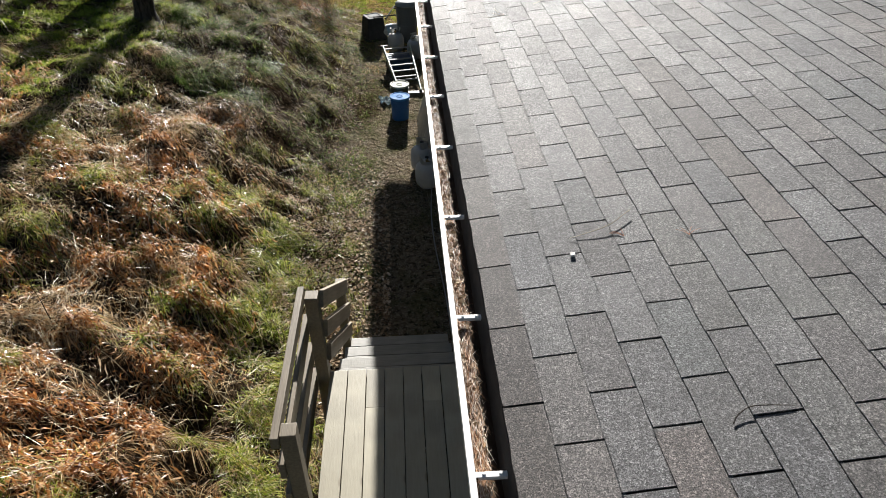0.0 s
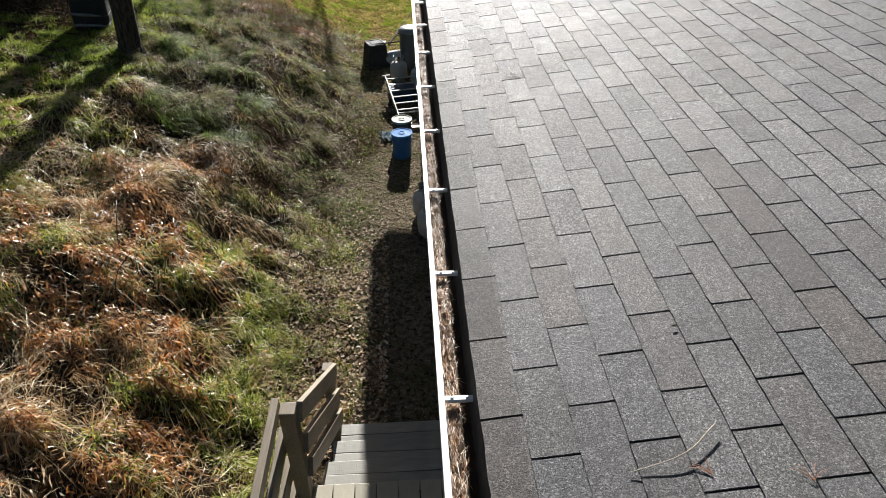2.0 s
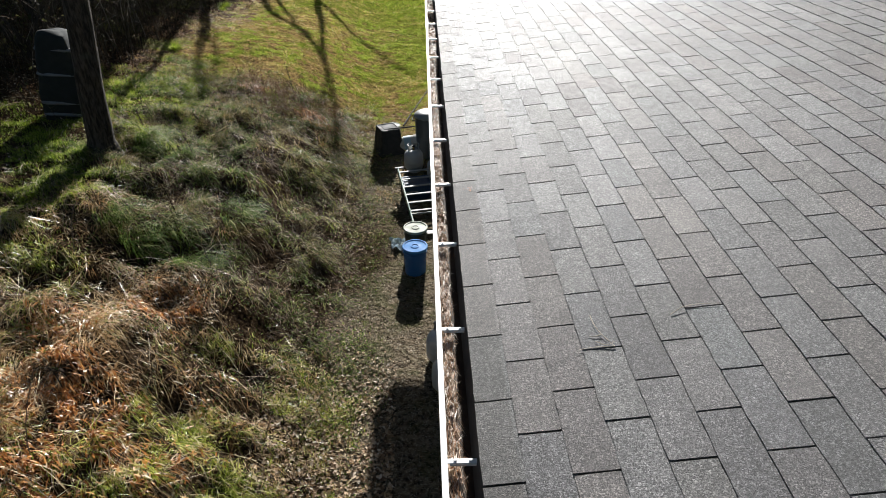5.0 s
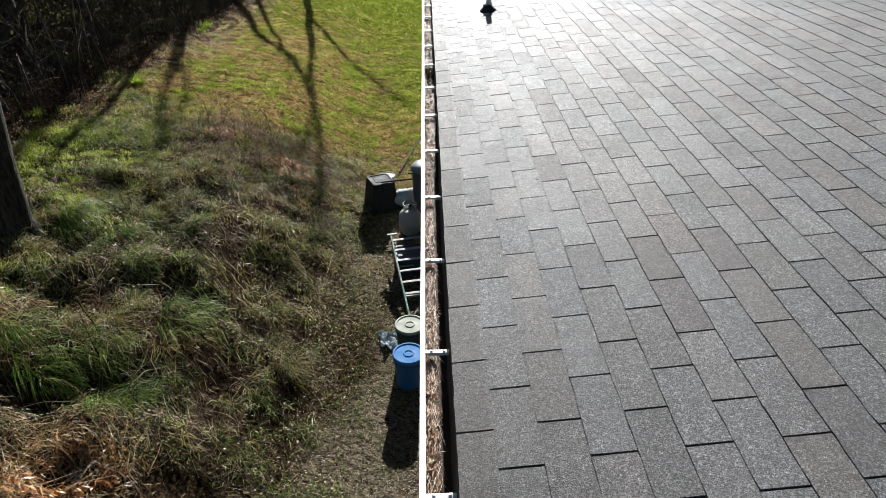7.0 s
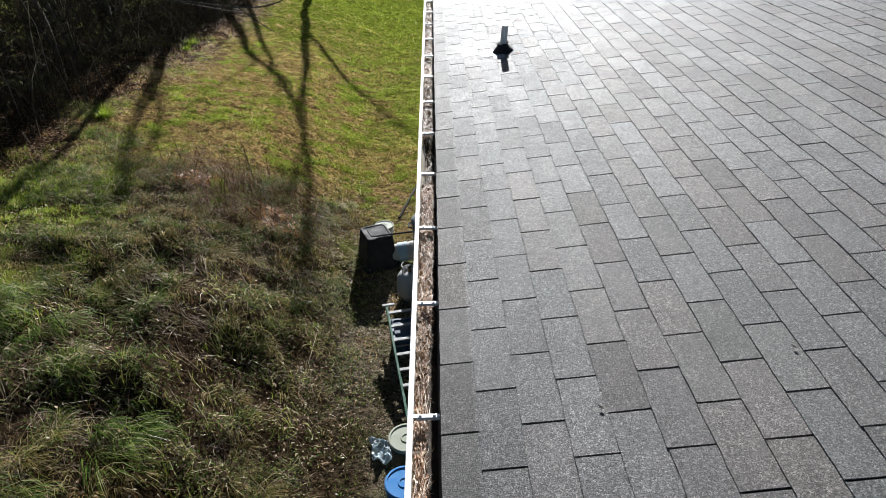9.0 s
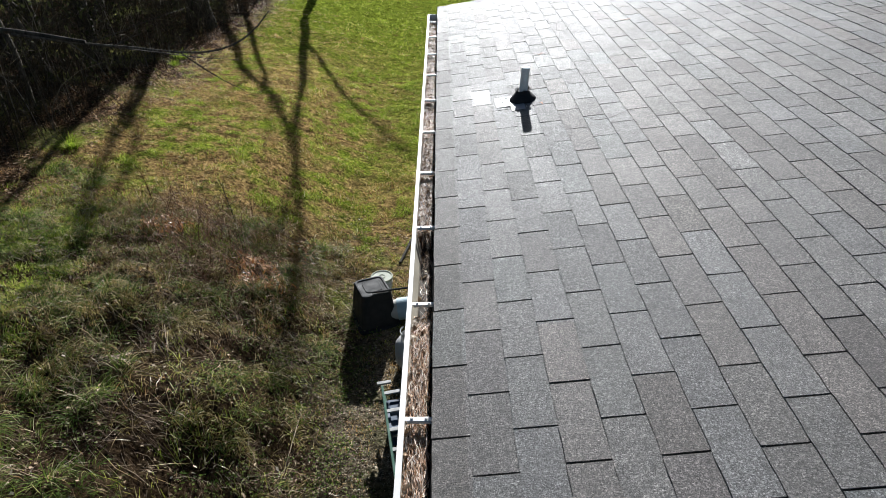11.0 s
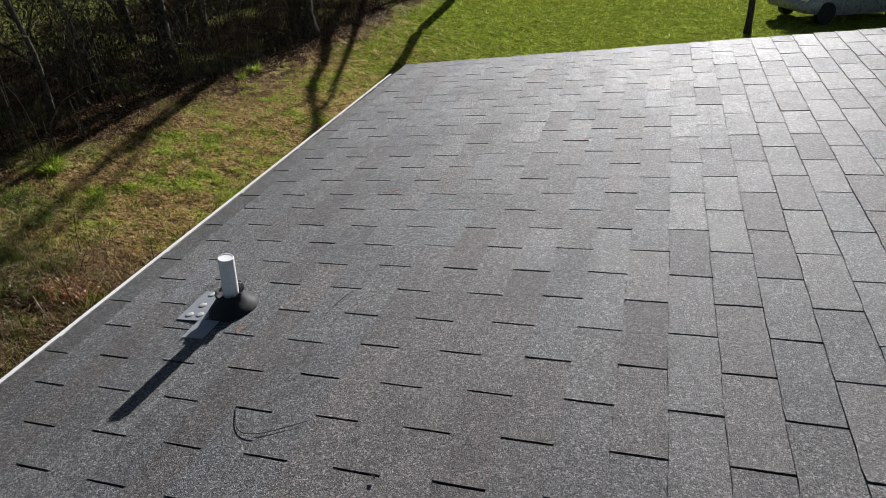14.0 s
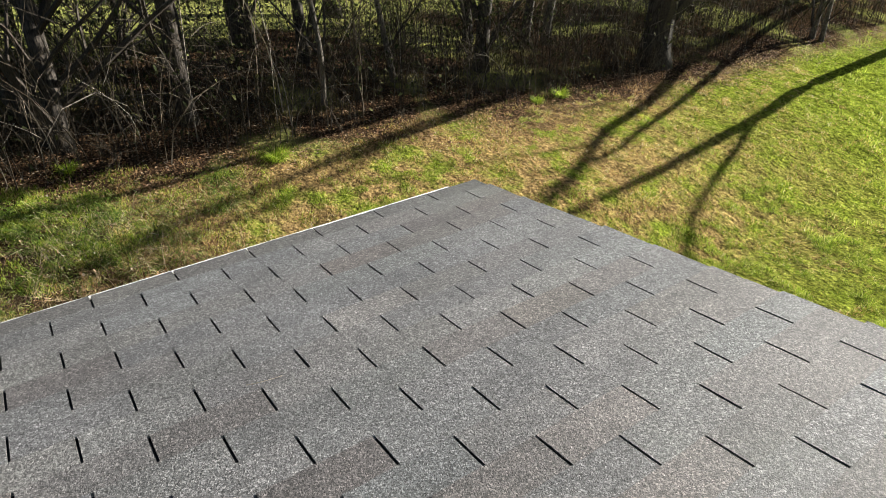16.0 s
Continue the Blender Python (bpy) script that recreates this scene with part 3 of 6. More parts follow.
part("liner", sweep(bmesh.new(), [(OUT + 0.008, TOP - 0.028), (OUT + 0.0345, TOP - 0.075), (OUT + 0.039, TOP - 0.1155), (0.016, TOP - 0.1155), (0.016, TOP - 0.01), (0.014, TOP - 0.01), (0.014, TOP - 0.113), (OUT + 0.042, TOP - 0.113), (OUT + 0.037, TOP - 0.074), (OUT + 0.0095, TOP - 0.026)], GA + 0.01, GB - 0.01), M_GUTTER_IN, gutter, "stained inner face of the gutter")
part("end_cap", sweep(bmesh.new(), [(OUT, TOP), (OUT + 0.002, TOP - 0.03), (OUT + 0.028, TOP - 0.076), (OUT + 0.033, TOP - 0.12), (0.02, TOP - 0.12), (0.02, TOP)], GB, GB + 0.003), M_WHITE, gutter)
hang = bmesh.new()
box(hang, (0.094, 0.017, 0.003), (-0.0335, 0, TOP + 0.0005), 0.001)
box(hang, (0.084, 0.003, 0.010), (-0.031, 0.008, TOP - 0.005))
box(hang, (0.084, 0.003, 0.010), (-0.031, -0.008, TOP - 0.005))
lathe(hang, [(0.005, 0), (0.005, 0.003), (0.003, 0.005)], 8, (-0.058, 0, TOP + 0.0015))
lathe(hang, [(0.005, 0), (0.005, 0.003), (0.003, 0.005)], 8, (-0.012, 0, TOP + 0.0015))
first = part("hanger", hang, M_WHITE, gutter)
first.location.y = 0.97 - 3 * 0.61
for k in range(-2, 23):
    ob = first.copy()
    scene.collection.objects.link(ob)
    ob.location.y = 0.97 + 0.61 * k
    ob.rotation_euler.z = random.uniform(-0.03, 0.03)

# ---- plumbing vent ----
VX, VY = 0.572, 11.493
VZ = EAVE_Z + VX * math.tan(radians(SLOPE))
vent = thing("vent_pipe", "white plastic vent pipe in a black rubber boot on the roof", "vent pipe", (VX, VY, VZ))
bm = lathe(bmesh.new(), [(0.0268, -0.05), (0.0268, 0.214), (0.0255, 0.218), (0.0232, 0.2185), (0.0228, 0.2165)], 24)
bmesh.ops.rotate(bm, cent=(0, 0, 0.06), matrix=Matrix.Rotation(radians(3), 3, "Y"), verts=bm.verts)
part("pipe", bm, M_PVC, vent, shade=False)
bm = lathe(bmesh.new(), [(0.088, 0.0), (0.088, 0.010), (0.083, 0.020), (0.071, 0.032), (0.056, 0.046), (0.044, 0.058), (0.042, 0.066), (0.050, 0.078), (0.038, 0.068), (0.028, 0.066)], 32)
for v in bm.verts:
    if v.co.z > 0.0775:                                   # torn, upturned rim
        v.co.z += random.uniform(-0.004, 0.006)
    v.co += 0.0028 * noise.noise_vector(v.co * 45)
bmesh.ops.rotate(bm, cent=(0, 0, 0), matrix=Matrix.Rotation(radians(-SLOPE), 3, "Y"), verts=bm.verts)
for v in bm.verts:
    if v.co.z > 0.05:
        v.co.x += 0.01 * (v.co.z - 0.05) / 0.04
part("rubber_boot", bm, M_RUBBER, vent, "cracked black rubber collar", shade=True)
bm = bmesh.new()
box(bm, (0.115, 0.175, 0.0018), (-0.118, -0.005, 0.0116), 0.0005)
box(bm, (0.085, 0.10, 0.0016), (-0.042, -0.135, 0.0114), 0.0005)
tilt = Matrix.Rotation(radians(-SLOPE), 3, "Y")
bmesh.ops.rotate(bm, cent=(0, 0, 0), matrix=tilt, verts=bm.verts)
part("flashing", bm, M_LEAD, vent, "bright metal flashing plate")
for a, b in ((-0.135, 0.062), (-0.098, 0.058), (-0.128, -0.005), (-0.142, -0.064), (-0.10, -0.06)):
    bm = lathe(bmesh.new(), [(0.016, 0.0122), (0.013, 0.0142), (0.006, 0.0152), (0.0005, 0.0154)], 12, (a, b, 0))
    bmesh.ops.rotate(bm, cent=(0, 0, 0), matrix=tilt, verts=bm.verts)
    part("sealant_dab", bm, M_PAIL, vent, "pale dab of sealant", shade=True)

# ---- deck and its rail ----
DZ = 0.90
landing = thing("deck", "weathered grey wooden landing with long boards", "deck")
edges = [-0.885 + 0.1435 * k for k in range(10)]
joints = {1: 9, 2: 3.09, 5: 3.12, 7: 2.6}
for k, x in enumerate(edges):
    cuts = [-0.6, joints[k], 3.47] if k in joints and joints[k] < 3.4 else [-0.6, 3.47]
    for a, b in zip(cuts, cuts[1:]):
        bm = bmesh.new()
        box(bm, (0.1375, b - a - 0.004, 0.032), (0, 0, 0), 0.003)
        ob = part("deck_board", bm, M_DECK, landing)
        ob.matrix_basis = pose(x + 0.07, (a + b) / 2 + random.uniform(-0.004, 0.004), DZ - 0.016 + random.uniform(-0.0015, 0.0015), 0, random.uniform(-0.4, 0.4), random.uniform(-0.08, 0.08))
for x in (-0.84, -0.2, 0.4):
    part("joist", box(bmesh.new(), (0.04, 4.0, 0.14), (x, 1.4, DZ - 0.105), 0.002), M_RAIL, landing)
part("rim_joist", box(bmesh.new(), (1.35, 0.04, 0.16), (-0.19, 3.435, DZ - 0.115), 0.002), M_RAIL, landing)
for x, y in ((-0.82, 3.35), (0.4, 3.35), (-0.82, 0.0), (0.4, 0.0)):
    part("leg", box(bmesh.new(), (0.09, 0.09, DZ - 0.1), (x, y, (DZ - 0.19) / 2 + 0.02), 0.004), M_RAIL, landing)

steps = thing("steps", "three weathered wooden steps down from the landing", "steps")
for k in range(3):
    z, a = 0.67 - 0.23 * k, 3.465 + 0.352 * k
    for j in range(3):
        bm = bmesh.new()
        box(bm, (0.99 - 0.02 * k, 0.114, 0.036), (0, 0, 0), 0.004)
        ob = part("tread_board", bm, M_STEP, steps)
        ob.matrix_basis = pose(-0.355 + random.uniform(-0.006, 0.006), a + 0.06 + 0.118 * j, z - 0.018, random.uniform(-0.8, 0.8), random.uniform(-0.5, 0.5), 0)
for x in (-0.82, 0.1):
    bm = bmesh.new()
    prof = [(3.46, 0.04), (3.46, 0.63), (3.80, 0.63), (3.80, 0.40), (4.15, 0.40), (4.15, 0.17), (4.5, 0.17), (4.5, 0.04)]
    one, two = [bm.verts.new((x - 0.02, a, b)) for a, b in prof], [bm.verts.new((x + 0.02, a, b)) for a, b in prof]
    bm.faces.new(one), bm.faces.new(two[::-1])
    for k in range(len(prof)):
        bm.faces.new((one[k], one[(k + 1) % 8], two[(k + 1) % 8], two[k]))
    bmesh.ops.recalc_face_normals(bm, faces=bm.faces)
    part("stringer", bm, M_RAIL, steps)

rail = thing("deck_railing", "weathered grey wooden railing beside landing and steps", "railing")


def beam(name, a, b, wide, thick, parent, label=""):
    """A sawn board from a to b; wide is its upright face, thick the other way."""
    a, b = Vector(a), Vector(b)
    bm = box(bmesh.new(), (thick, (b - a).length, wide), (0, 0, 0), 0.004)
    ob = part(name, bm, M_RAIL, parent, label)
    ob.matrix_basis = Matrix.Translation((a + b) / 2) @ (b - a).to_track_quat("Y", "Z").to_matrix().to_4x4()
    return ob


def post(name, x, y, z0, z1, s):
    bm = box(bmesh.new(), (s, s, z1 - z0), (0, 0, (z1 - z0) / 2), 0.005)
    ob = part(name, bm, M_RAIL, rail)
    ob.matrix_basis = pose(x, y, z0, 0, 0, random.uniform(-2, 2))


post("post", -0.925, 3.42, 0.05, 1.735, 0.092)
post("post", -0.940, 2.265, 0.05, 1.752, 0.092)
post("post", -0.865, 4.47, 0.02, 0.98, 0.085)
beam("top_rail", (-1.012, 2.20, 1.712), (-0.998, 3.47, 1.728), 0.09, 0.046, rail)
for z in (1.455, 1.17, 0.89):
    beam("side_rail", (-1.008, 2.21, z - 0.015), (-0.993, 3.46, z), 0.135, 0.036, rail)
for up in (0.0, -0.30, -0.56):
    beam("stair_rail", (-0.865, 3.44, 1.675 + up * 0.95), (-0.815, 4.47, 0.925 + up * 0.95), 0.125, 0.036, rail)

# ---- things kept along the house ----
def level(x, y):
    return float(lie(x, y))


def bucket(label, x, y, body, lid, height=0.37, radius=0.148, handle=True, group=""):
    b = thing("bucket", label, "bucket", (x, y, level(x, y) - 0.008), group=group)
    bm = lathe(bmesh.new(), [(radius * 0.86, 0), (radius * 0.88, 0.006), (radius * 0.97, height - 0.075), (radius * 1.03, height - 0.074), (radius * 1.03, height - 0.066), (radius * 0.98, height - 0.064), (radius, height - 0.035), (radius * 1.04, height - 0.034), (radius * 1.04, height - 0.02), (radius, height - 0.018)], 36)
    part("pail", bm, body, b)
    if lid is None:
        # dark colour stands for the shade inside the pail
        part("inside", lathe(bmesh.new(), [(radius * 0.99, height - 0.0175), (radius * 0.94, height - 0.0165), (radius * 0.90, height - 0.06), (radius * 0.5, height - 0.061)], 36), M_DARKGREEN, b, "hollow of the open bucket, its shade given as dark colour")
    if lid:
        bm = lathe(bmesh.new(), [(radius * 1.07, height - 0.03), (radius * 1.07, height - 0.004), (radius * 1.02, height), (radius * 0.95, height), (radius * 0.93, height - 0.008), (radius * 0.36, height - 0.007), (radius * 0.34, height - 0.001), (radius * 0.26, height - 0.001), (radius * 0.24, height - 0.007), (radius * 0.06, height - 0.006)], 36)
        part("lid", bm, lid, b)
    if handle:
        pts = [(radius * 1.06 * math.cos(a), -radius * 1.06 * math.sin(a) * 0.55 - 0.02, height - 0.06 - 0.16 * math.sin(a)) for a in np.linspace(0, math.pi, 14)]
        part("handle", tube(bmesh.new(), pts, 0.0028, 6), M_ALU, b, "thin wire handle")
    return b


bucket("blue plastic bucket with a blue snap lid", -0.27, 9.53, M_BLUE, M_BLUE_LID, 0.385, group="lidded buckets")
bucket("dark plastic bucket with a pale grey-green lid", -0.265, 9.97, M_DARKGREEN, M_SAGE, 0.40, group="lidded buckets")
bucket("white plastic bucket standing behind the black tote", -0.68, 13.62, M_PAIL, M_SAGE, 0.33, 0.12, group="white buckets")
tipped = bucket("white plastic bucket lying on its side, with a worn label", -0.60, 13.30, M_PAIL, None, 0.33, 0.125, group="white buckets")
tipped.matrix_basis = pose(-0.56, 13.24, level(-0.45, 13.3) + 0.125, 8, 84, 12)
part("label", lathe(bmesh.new(), [(0.1235, 0.08), (0.1245, 0.08), (0.1265, 0.20), (0.1255, 0.20)], 36), M_LABEL, tipped, "faded pale blue paper label")


def propane(label, x, y, turn=0.0):
    g = level(x, y)
    t = thing("propane_tank", label, "propane tank", (x, y, g - 0.005), turn, group="propane tanks")
    bm = lathe(bmesh.new(), [(0.10, 0.035), (0.135, 0.045), (0.154, 0.08), (0.157, 0.12), (0.157, 0.165), (0.159, 0.17), (0.159, 0.18), (0.157, 0.185), (0.157, 0.25), (0.150, 0.295), (0.125, 0.335), (0.085, 0.357), (0.03, 0.365)], 32)
    part("cylinder", bm, M_TANK, t, shade=True)
    bm = lathe(bmesh.new(), [(0.106, 0.0), (0.112, 0.0), (0.108, 0.05), (0.102, 0.05)], 24)
    part("foot_ring", bm, M_TANK, t)
    bm = bmesh.new()
    ring = [(0.088 * math.cos(a), 0.088 * math.sin(a)) for a in np.linspace(-2.2, 2.2, 20)]
    low, high = [bm.verts.new((p, q, 0.345)) for p, q in ring], [bm.verts.new((p * 1.05, q * 1.05, 0.455 - 0.05 * (abs(i - 9.5) < 5))) for i, (p, q) in enumerate(ring)]
    for k in range(19):
        bm.faces.new((low[k], low[k + 1], high[k + 1], high[k]))
    bmesh.ops.solidify(bm, geom=bm.faces[:], thickness=0.005)
    tube(bm, [(0.092 * math.cos(a), 0.092 * math.sin(a), 0.455) for a in np.linspace(0.6, 2.2, 8)], 0.007, 6)
    tube(bm, [(0.092 * math.cos(a), 0.092 * math.sin(a), 0.455) for a in np.linspace(-2.2, -0.6, 8)], 0.007, 6)
    part("collar", bm, M_TANK, t)
    bm = lathe(bmesh.new(), [(0.02, 0.36), (0.02, 0.40), (0.012, 0.405), (0.012, 0.42)], 12)
    tube(bm, [(0, 0, 0.385), (0.06, 0, 0.385)], 0.012, 8)
    part("valve", bm, M_BRASS, t)
    bm = lathe(bmesh.new(), [(0.024, 0.42), (0.027, 0.428), (0.022, 0.438), (0.01, 0.44)], 12)
    part("valve_knob", bm, M_BLACK, t)
    return t


propane("chalky white propane tank beside the wall", 0.01, 7.86, 20)
propane("chalky white propane tank on bare earth", 0.06, 7.43, -60)
propane("scuffed white propane tank behind the ladder", -0.31, 12.50, 100)
propane("white propane tank close to the wall", 0.06, 12.12, 200)

# a tall ribbed can with a domed lid
can = thing("tall_bin", "tall dark grey ribbed bin with a rounded lid", "bin", (-0.07, 13.02, level(0, 13.02)))
bm = lathe(bmesh.new(), [(0.17, 0), (0.175, 0.01), (0.20, 0.35), (0.206, 0.355), (0.206, 0.37), (0.202, 0.375), (0.212, 0.70), (0.222, 0.705), (0.222, 0.73), (0.205, 0.735)], 32)
part("body", bm, paint("dark_grey_plastic", (0.075, 0.085, 0.09), 0.45), can)
bm = lathe(bmesh.new(), [(0.228, 0.715), (0.228, 0.742), (0.20, 0.775), (0.13, 0.80), (0.04, 0.805)], 32)
part("lid", bm, paint("grey_lid_plastic", (0.22, 0.24, 0.25), 0.4), can, shade=True)
for s in (-1, 1):
    part("handle", tube(bmesh.new(), [(s * 0.21, -0.06, 0.66), (s * 0.255, -0.05, 0.665), (s * 0.255, 0.05, 0.665), (s * 0.21, 0.06, 0.66)], 0.011, 8), M_BLACK, can)

# a black tote turned upside down
tote = thing("storage_tote", "large black plastic storage tote turned upside down", "tote", (-0.755, 13.28, level(-0.78, 13.27) - 0.02), 23)


def frustum(bm, rings, round_to=0.05, steps=5):
    """A rounded box through (half width, half depth, height) rings."""
    loops = []
    for hx, hy, z in rings:
        loop = []
        for sx, sy, a0 in ((1, 1, 0), (-1, 1, 90), (-1, -1, 180), (1, -1, 270)):
            for k in range(steps):
                a = radians(a0 + 90 * k / (steps - 1))
                loop.append(bm.verts.new((sx * (hx - round_to) + round_to * math.cos(a), sy * (hy - round_to) + round_to * math.sin(a), z)))
        loops.append(loop)
    n = len(loops[0])
    for a, b in zip(loops, loops[1:]):
        for k in range(n):
            bm.faces.new((a[k], a[(k + 1) % n], b[(k + 1) % n], b[k]))
    bm.faces.new(loops[0][::-1])
    bm.faces.new(loops[-1])
    return bm


part("shell", frustum(bmesh.new(), [(0.225, 0.245, 0.0), (0.225, 0.245, 0.03), (0.21, 0.23, 0.035), (0.168, 0.182, 0.43), (0.160, 0.174, 0.445), (0.143, 0.155, 0.447), (0.137, 0.149, 0.439), (0.098, 0.108, 0.438), (0.092, 0.102, 0.444), (0.07, 0.08, 0.444)]), M_BLACK, tote)
part("rim", frustum(bmesh.new(), [(0.235, 0.255, 0.0), (0.24, 0.26, 0.012), (0.235, 0.255, 0.028), (0.21, 0.23, 0.03)]), M_BLACK, tote)

rod = thing("iron_rod", "thin dark iron rod lying across the black tote", "rod")
part("bar", tube(bmesh.new(), [(-0.74, 13.14, level(-0.77, 13.3) + 0.437), (-0.50, 13.19, level(-0.77, 13.3) + 0.441), (-0.16, 13.24, level(-0.77, 13.3) + 0.452)], 0.012, 8), M_RUBBER, rod)
pole = thing("wooden_pole", "dark weathered pole lying on the ground behind the tote", "pole")
part("pole_shaft", tube(bmesh.new(), [(x, y, level(x, y) + 0.012) for x, y in ((-0.52, 14.35), (-0.38, 14.95), (-0.22, 15.6), (0.02, 16.6))], [0.018, 0.018, 0.017, 0.014], 8), M_BARK, pole)

# a ladder propped on a low crate
crate = thing("plastic_crate", "blue plastic crate lying under the ladder", "crate", (-0.27, 11.62, level(-0.27, 11.6) - 0.01), 8)
part("crate_body", frustum(bmesh.new(), [(0.19, 0.15, 0.0), (0.20, 0.16, 0.10), (0.205, 0.165, 0.235), (0.215, 0.175, 0.24), (0.215, 0.175, 0.252), (0.19, 0.15, 0.252), (0.185, 0.145, 0.24)], 0.03), M_CRATE, crate)
ladder = thing("step_ladder", "folded fibreglass and aluminium step ladder lying on its side rails", "ladder")
La, Lb = Vector((-0.545, 11.86, 0.48)), Vector((-0.265, 10.36, 0.235))
Ra, Rb = Vector((-0.05, 11.98, 0.48)), Vector((0.10, 10.42, 0.235))


def rail_bar(name, a, b, wide, thick, mat, parent, label=""):
    bm = box(bmesh.new(), (thick, (b - a).length, wide), (0, 0, 0), 0.003)
    ob = part(name, bm, mat, parent, label)
    ob.matrix_basis = Matrix.Translation((a + b) / 2) @ (b - a).to_track_quat("Y", "Z").to_matrix().to_4x4()
    return ob


rail_bar("side_rail", La, Lb, 0.07, 0.022, M_LADDER, ladder, "green fibreglass side rail")
rail_bar("side_rail", Ra, Rb, 0.07, 0.022, M_LADDER, ladder, "green fibreglass side rail")
for k in range(6):
    f = 0.05 + k * 0.128
    rail_bar("step", La.lerp(Lb, f) + Vector((0, 0, 0.01)), Ra.lerp(Rb, f) + Vector((0, 0, 0.01)), 0.014, 0.04, M_ALU, ladder)
down = Vector((0.015, 0.02, -0.095))
rail_bar("rear_rail", La + down, Lb + down, 0.04, 0.018, M_LADDER, ladder)
rail_bar("rear_rail", Ra + down, Rb + down, 0.04, 0.018, M_LADDER, ladder)
for f in (0.3, 0.65):
    rail_bar("rear_brace", (La + down).lerp(Lb + down, f), (Ra + down).lerp(Rb + down, f), 0.02, 0.03, M_ALU, ladder)
rail_bar("top_cap", La + Vector((-0.05, 0.03, 0.02)), La + Vector((0.08, 0.06, 0.02)), 0.02, 0.035, M_ALU, ladder)
rail_bar("spreader", Lb.lerp(La, 0.02) + Vector((0, 0, 0.03)), Lb.lerp(La, 0.14) + Vector((0.12, 0, 0.03)), 0.016, 0.01, M_ALU, ladder)
for p in (Lb, Rb):
    part("foot", box(bmesh.new(), (0.04, 0.06, 0.09), p + Vector((0, -0.01, -0.02)), 0.006), M_RUBBER, ladder)
blk = thing("wood_block", "short weathered timber offcut under the ladder feet", "block", (-0.09, 10.40, level(-0.1, 10.4) - 0.01), 3)
part("offcut", box(bmesh.new(), (0.46, 0.09, 0.055), (0, 0, 0.0275), 0.004), M_RAIL, blk)

# crumpled film beside the buckets
scrap = thing("plastic_film", "crumpled pale blue plastic film on the ground", "plastic film", (-0.50, 10.16, level(-0.5, 10.16)))
bm = bmesh.new()
bmesh.ops.create_grid(bm, x_segments=16, y_segments=16, size=0.15)
for v in bm.verts:
    r = noise.noise(v.co * 14) + 0.5 * noise.noise(v.co * 33)
    v.co.x *= 0.75 + 0.3 * noise.noise(v.co * 9 + Vector((3, 1, 0)))
    v.co.y *= 0.8 + 0.4 * noise.noise(v.co * 11 + Vector((0, 7, 0)))
    v.co.z = 0.028 + 0.05 * r
bmesh.ops.solidify(bm, geom=bm.faces[:], thickness=0.0015)
part("film", bm, M_PLASTIC, scrap)

hose = thing("cable", "thin dark cable lying along the foot of the wall", "cable")
pts = [(0.12 + 0.05 * math.sin(y * 1.7), y, level(0.1, y) + 0.012) for y in np.linspace(4.7, 9.3, 30)]
part("cord", tube(bmesh.new(), [(0.2, 4.3, 0.2)] + pts, 0.008, 6), M_ALU, hose)

sheet = thing("corrugated_sheet", "pale corrugated plastic sheet leaning on the wall", "sheet", (0.0, 8.6, level(0.0, 8.6)))
bm = bmesh.new()
cols = 60
pa, pb = [], []
for k in range(cols + 1):
    y = -0.9 + 1.8 * k / cols
    w = 0.016 * math.sin(k * 1.05)
    pa.append(bm.verts.new((0.0 + w, y, 0.0)))
    pb.append(bm.verts.new((0.36 + w, y + 0.1, 1.15)))
for k in range(cols):
    bm.faces.new((pa[k], pa[k + 1], pb[k + 1], pb[k]))
bmesh.ops.solidify(bm, geom=bm.faces[:], thickness=0.003)
part("panel", bm, M_SHEET, sheet)

# ---- things on the roof ----
def on_roof(x, y, up=0.0):
    return Vector((x, y, EAVE_Z + x * math.tan(radians(SLOPE)) + 0.011 + up))


def twig(label, *paths, r=0.0022, mat=M_CUTWOOD):
    r *= 0.62
    t = thing("twig", label, "twig", group="twigs on the roof")
    for path in paths:
        for _ in range(2):                                   # round the corners off
            path = [path[0]] + [tuple(p + (q - p) * f for p, q in zip(a, b)) for a, b in zip(path, path[1:]) for f in (0.25, 0.75)] + [path[-1]]
        part("stem", tube(bmesh.new(), [on_roof(x, y, r + 1.0 * u) for x, y, u in path], [r * (1 - 0.55 * k / (len(path) - 1)) for k in range(len(path))], 6), mat, t)


twig("bare grey twig lying on the shingles", [(0.585, 1.895, 0.012), (0.555, 1.872, 0.014), (0.51, 1.835, 0.012), (0.46, 1.815, 0.010), (0.40, 1.805, 0.006), (0.345, 1.80, 0.0)], r=0.0036)
twig("arched pale twig on the shingles", [(0.565, 0.945, 0.0000), (0.58, 0.965, 0.0042), (0.62, 0.985, 0.0077), (0.67, 0.98, 0.0063), (0.73, 0.972, 0.0000)], r=0.0035, mat=M_TWIG)
twig("forked pale twig on the shingles", [(0.43, 4.49, 0.0042), (0.432, 4.44, 0.0035), (0.445, 4.39, 0.0014), (0.475, 4.325, 0.0000)], [(0.445, 4.39, 0.0014), (0.425, 4.385, 0.0000), (0.405, 4.39, 0.0000)], [(0.475, 4.325, 0.0000), (0.41, 4.335, 0.0000), (0.36, 4.33, 0.0000)], r=0.0026, mat=M_CUTWOOD)
twig("short bent twig on the shingles", [(0.69, 4.445, 0.0000), (0.74, 4.475, 0.0042), (0.80, 4.478, 0.0028), (0.86, 4.47, 0.0000)], r=0.0022)
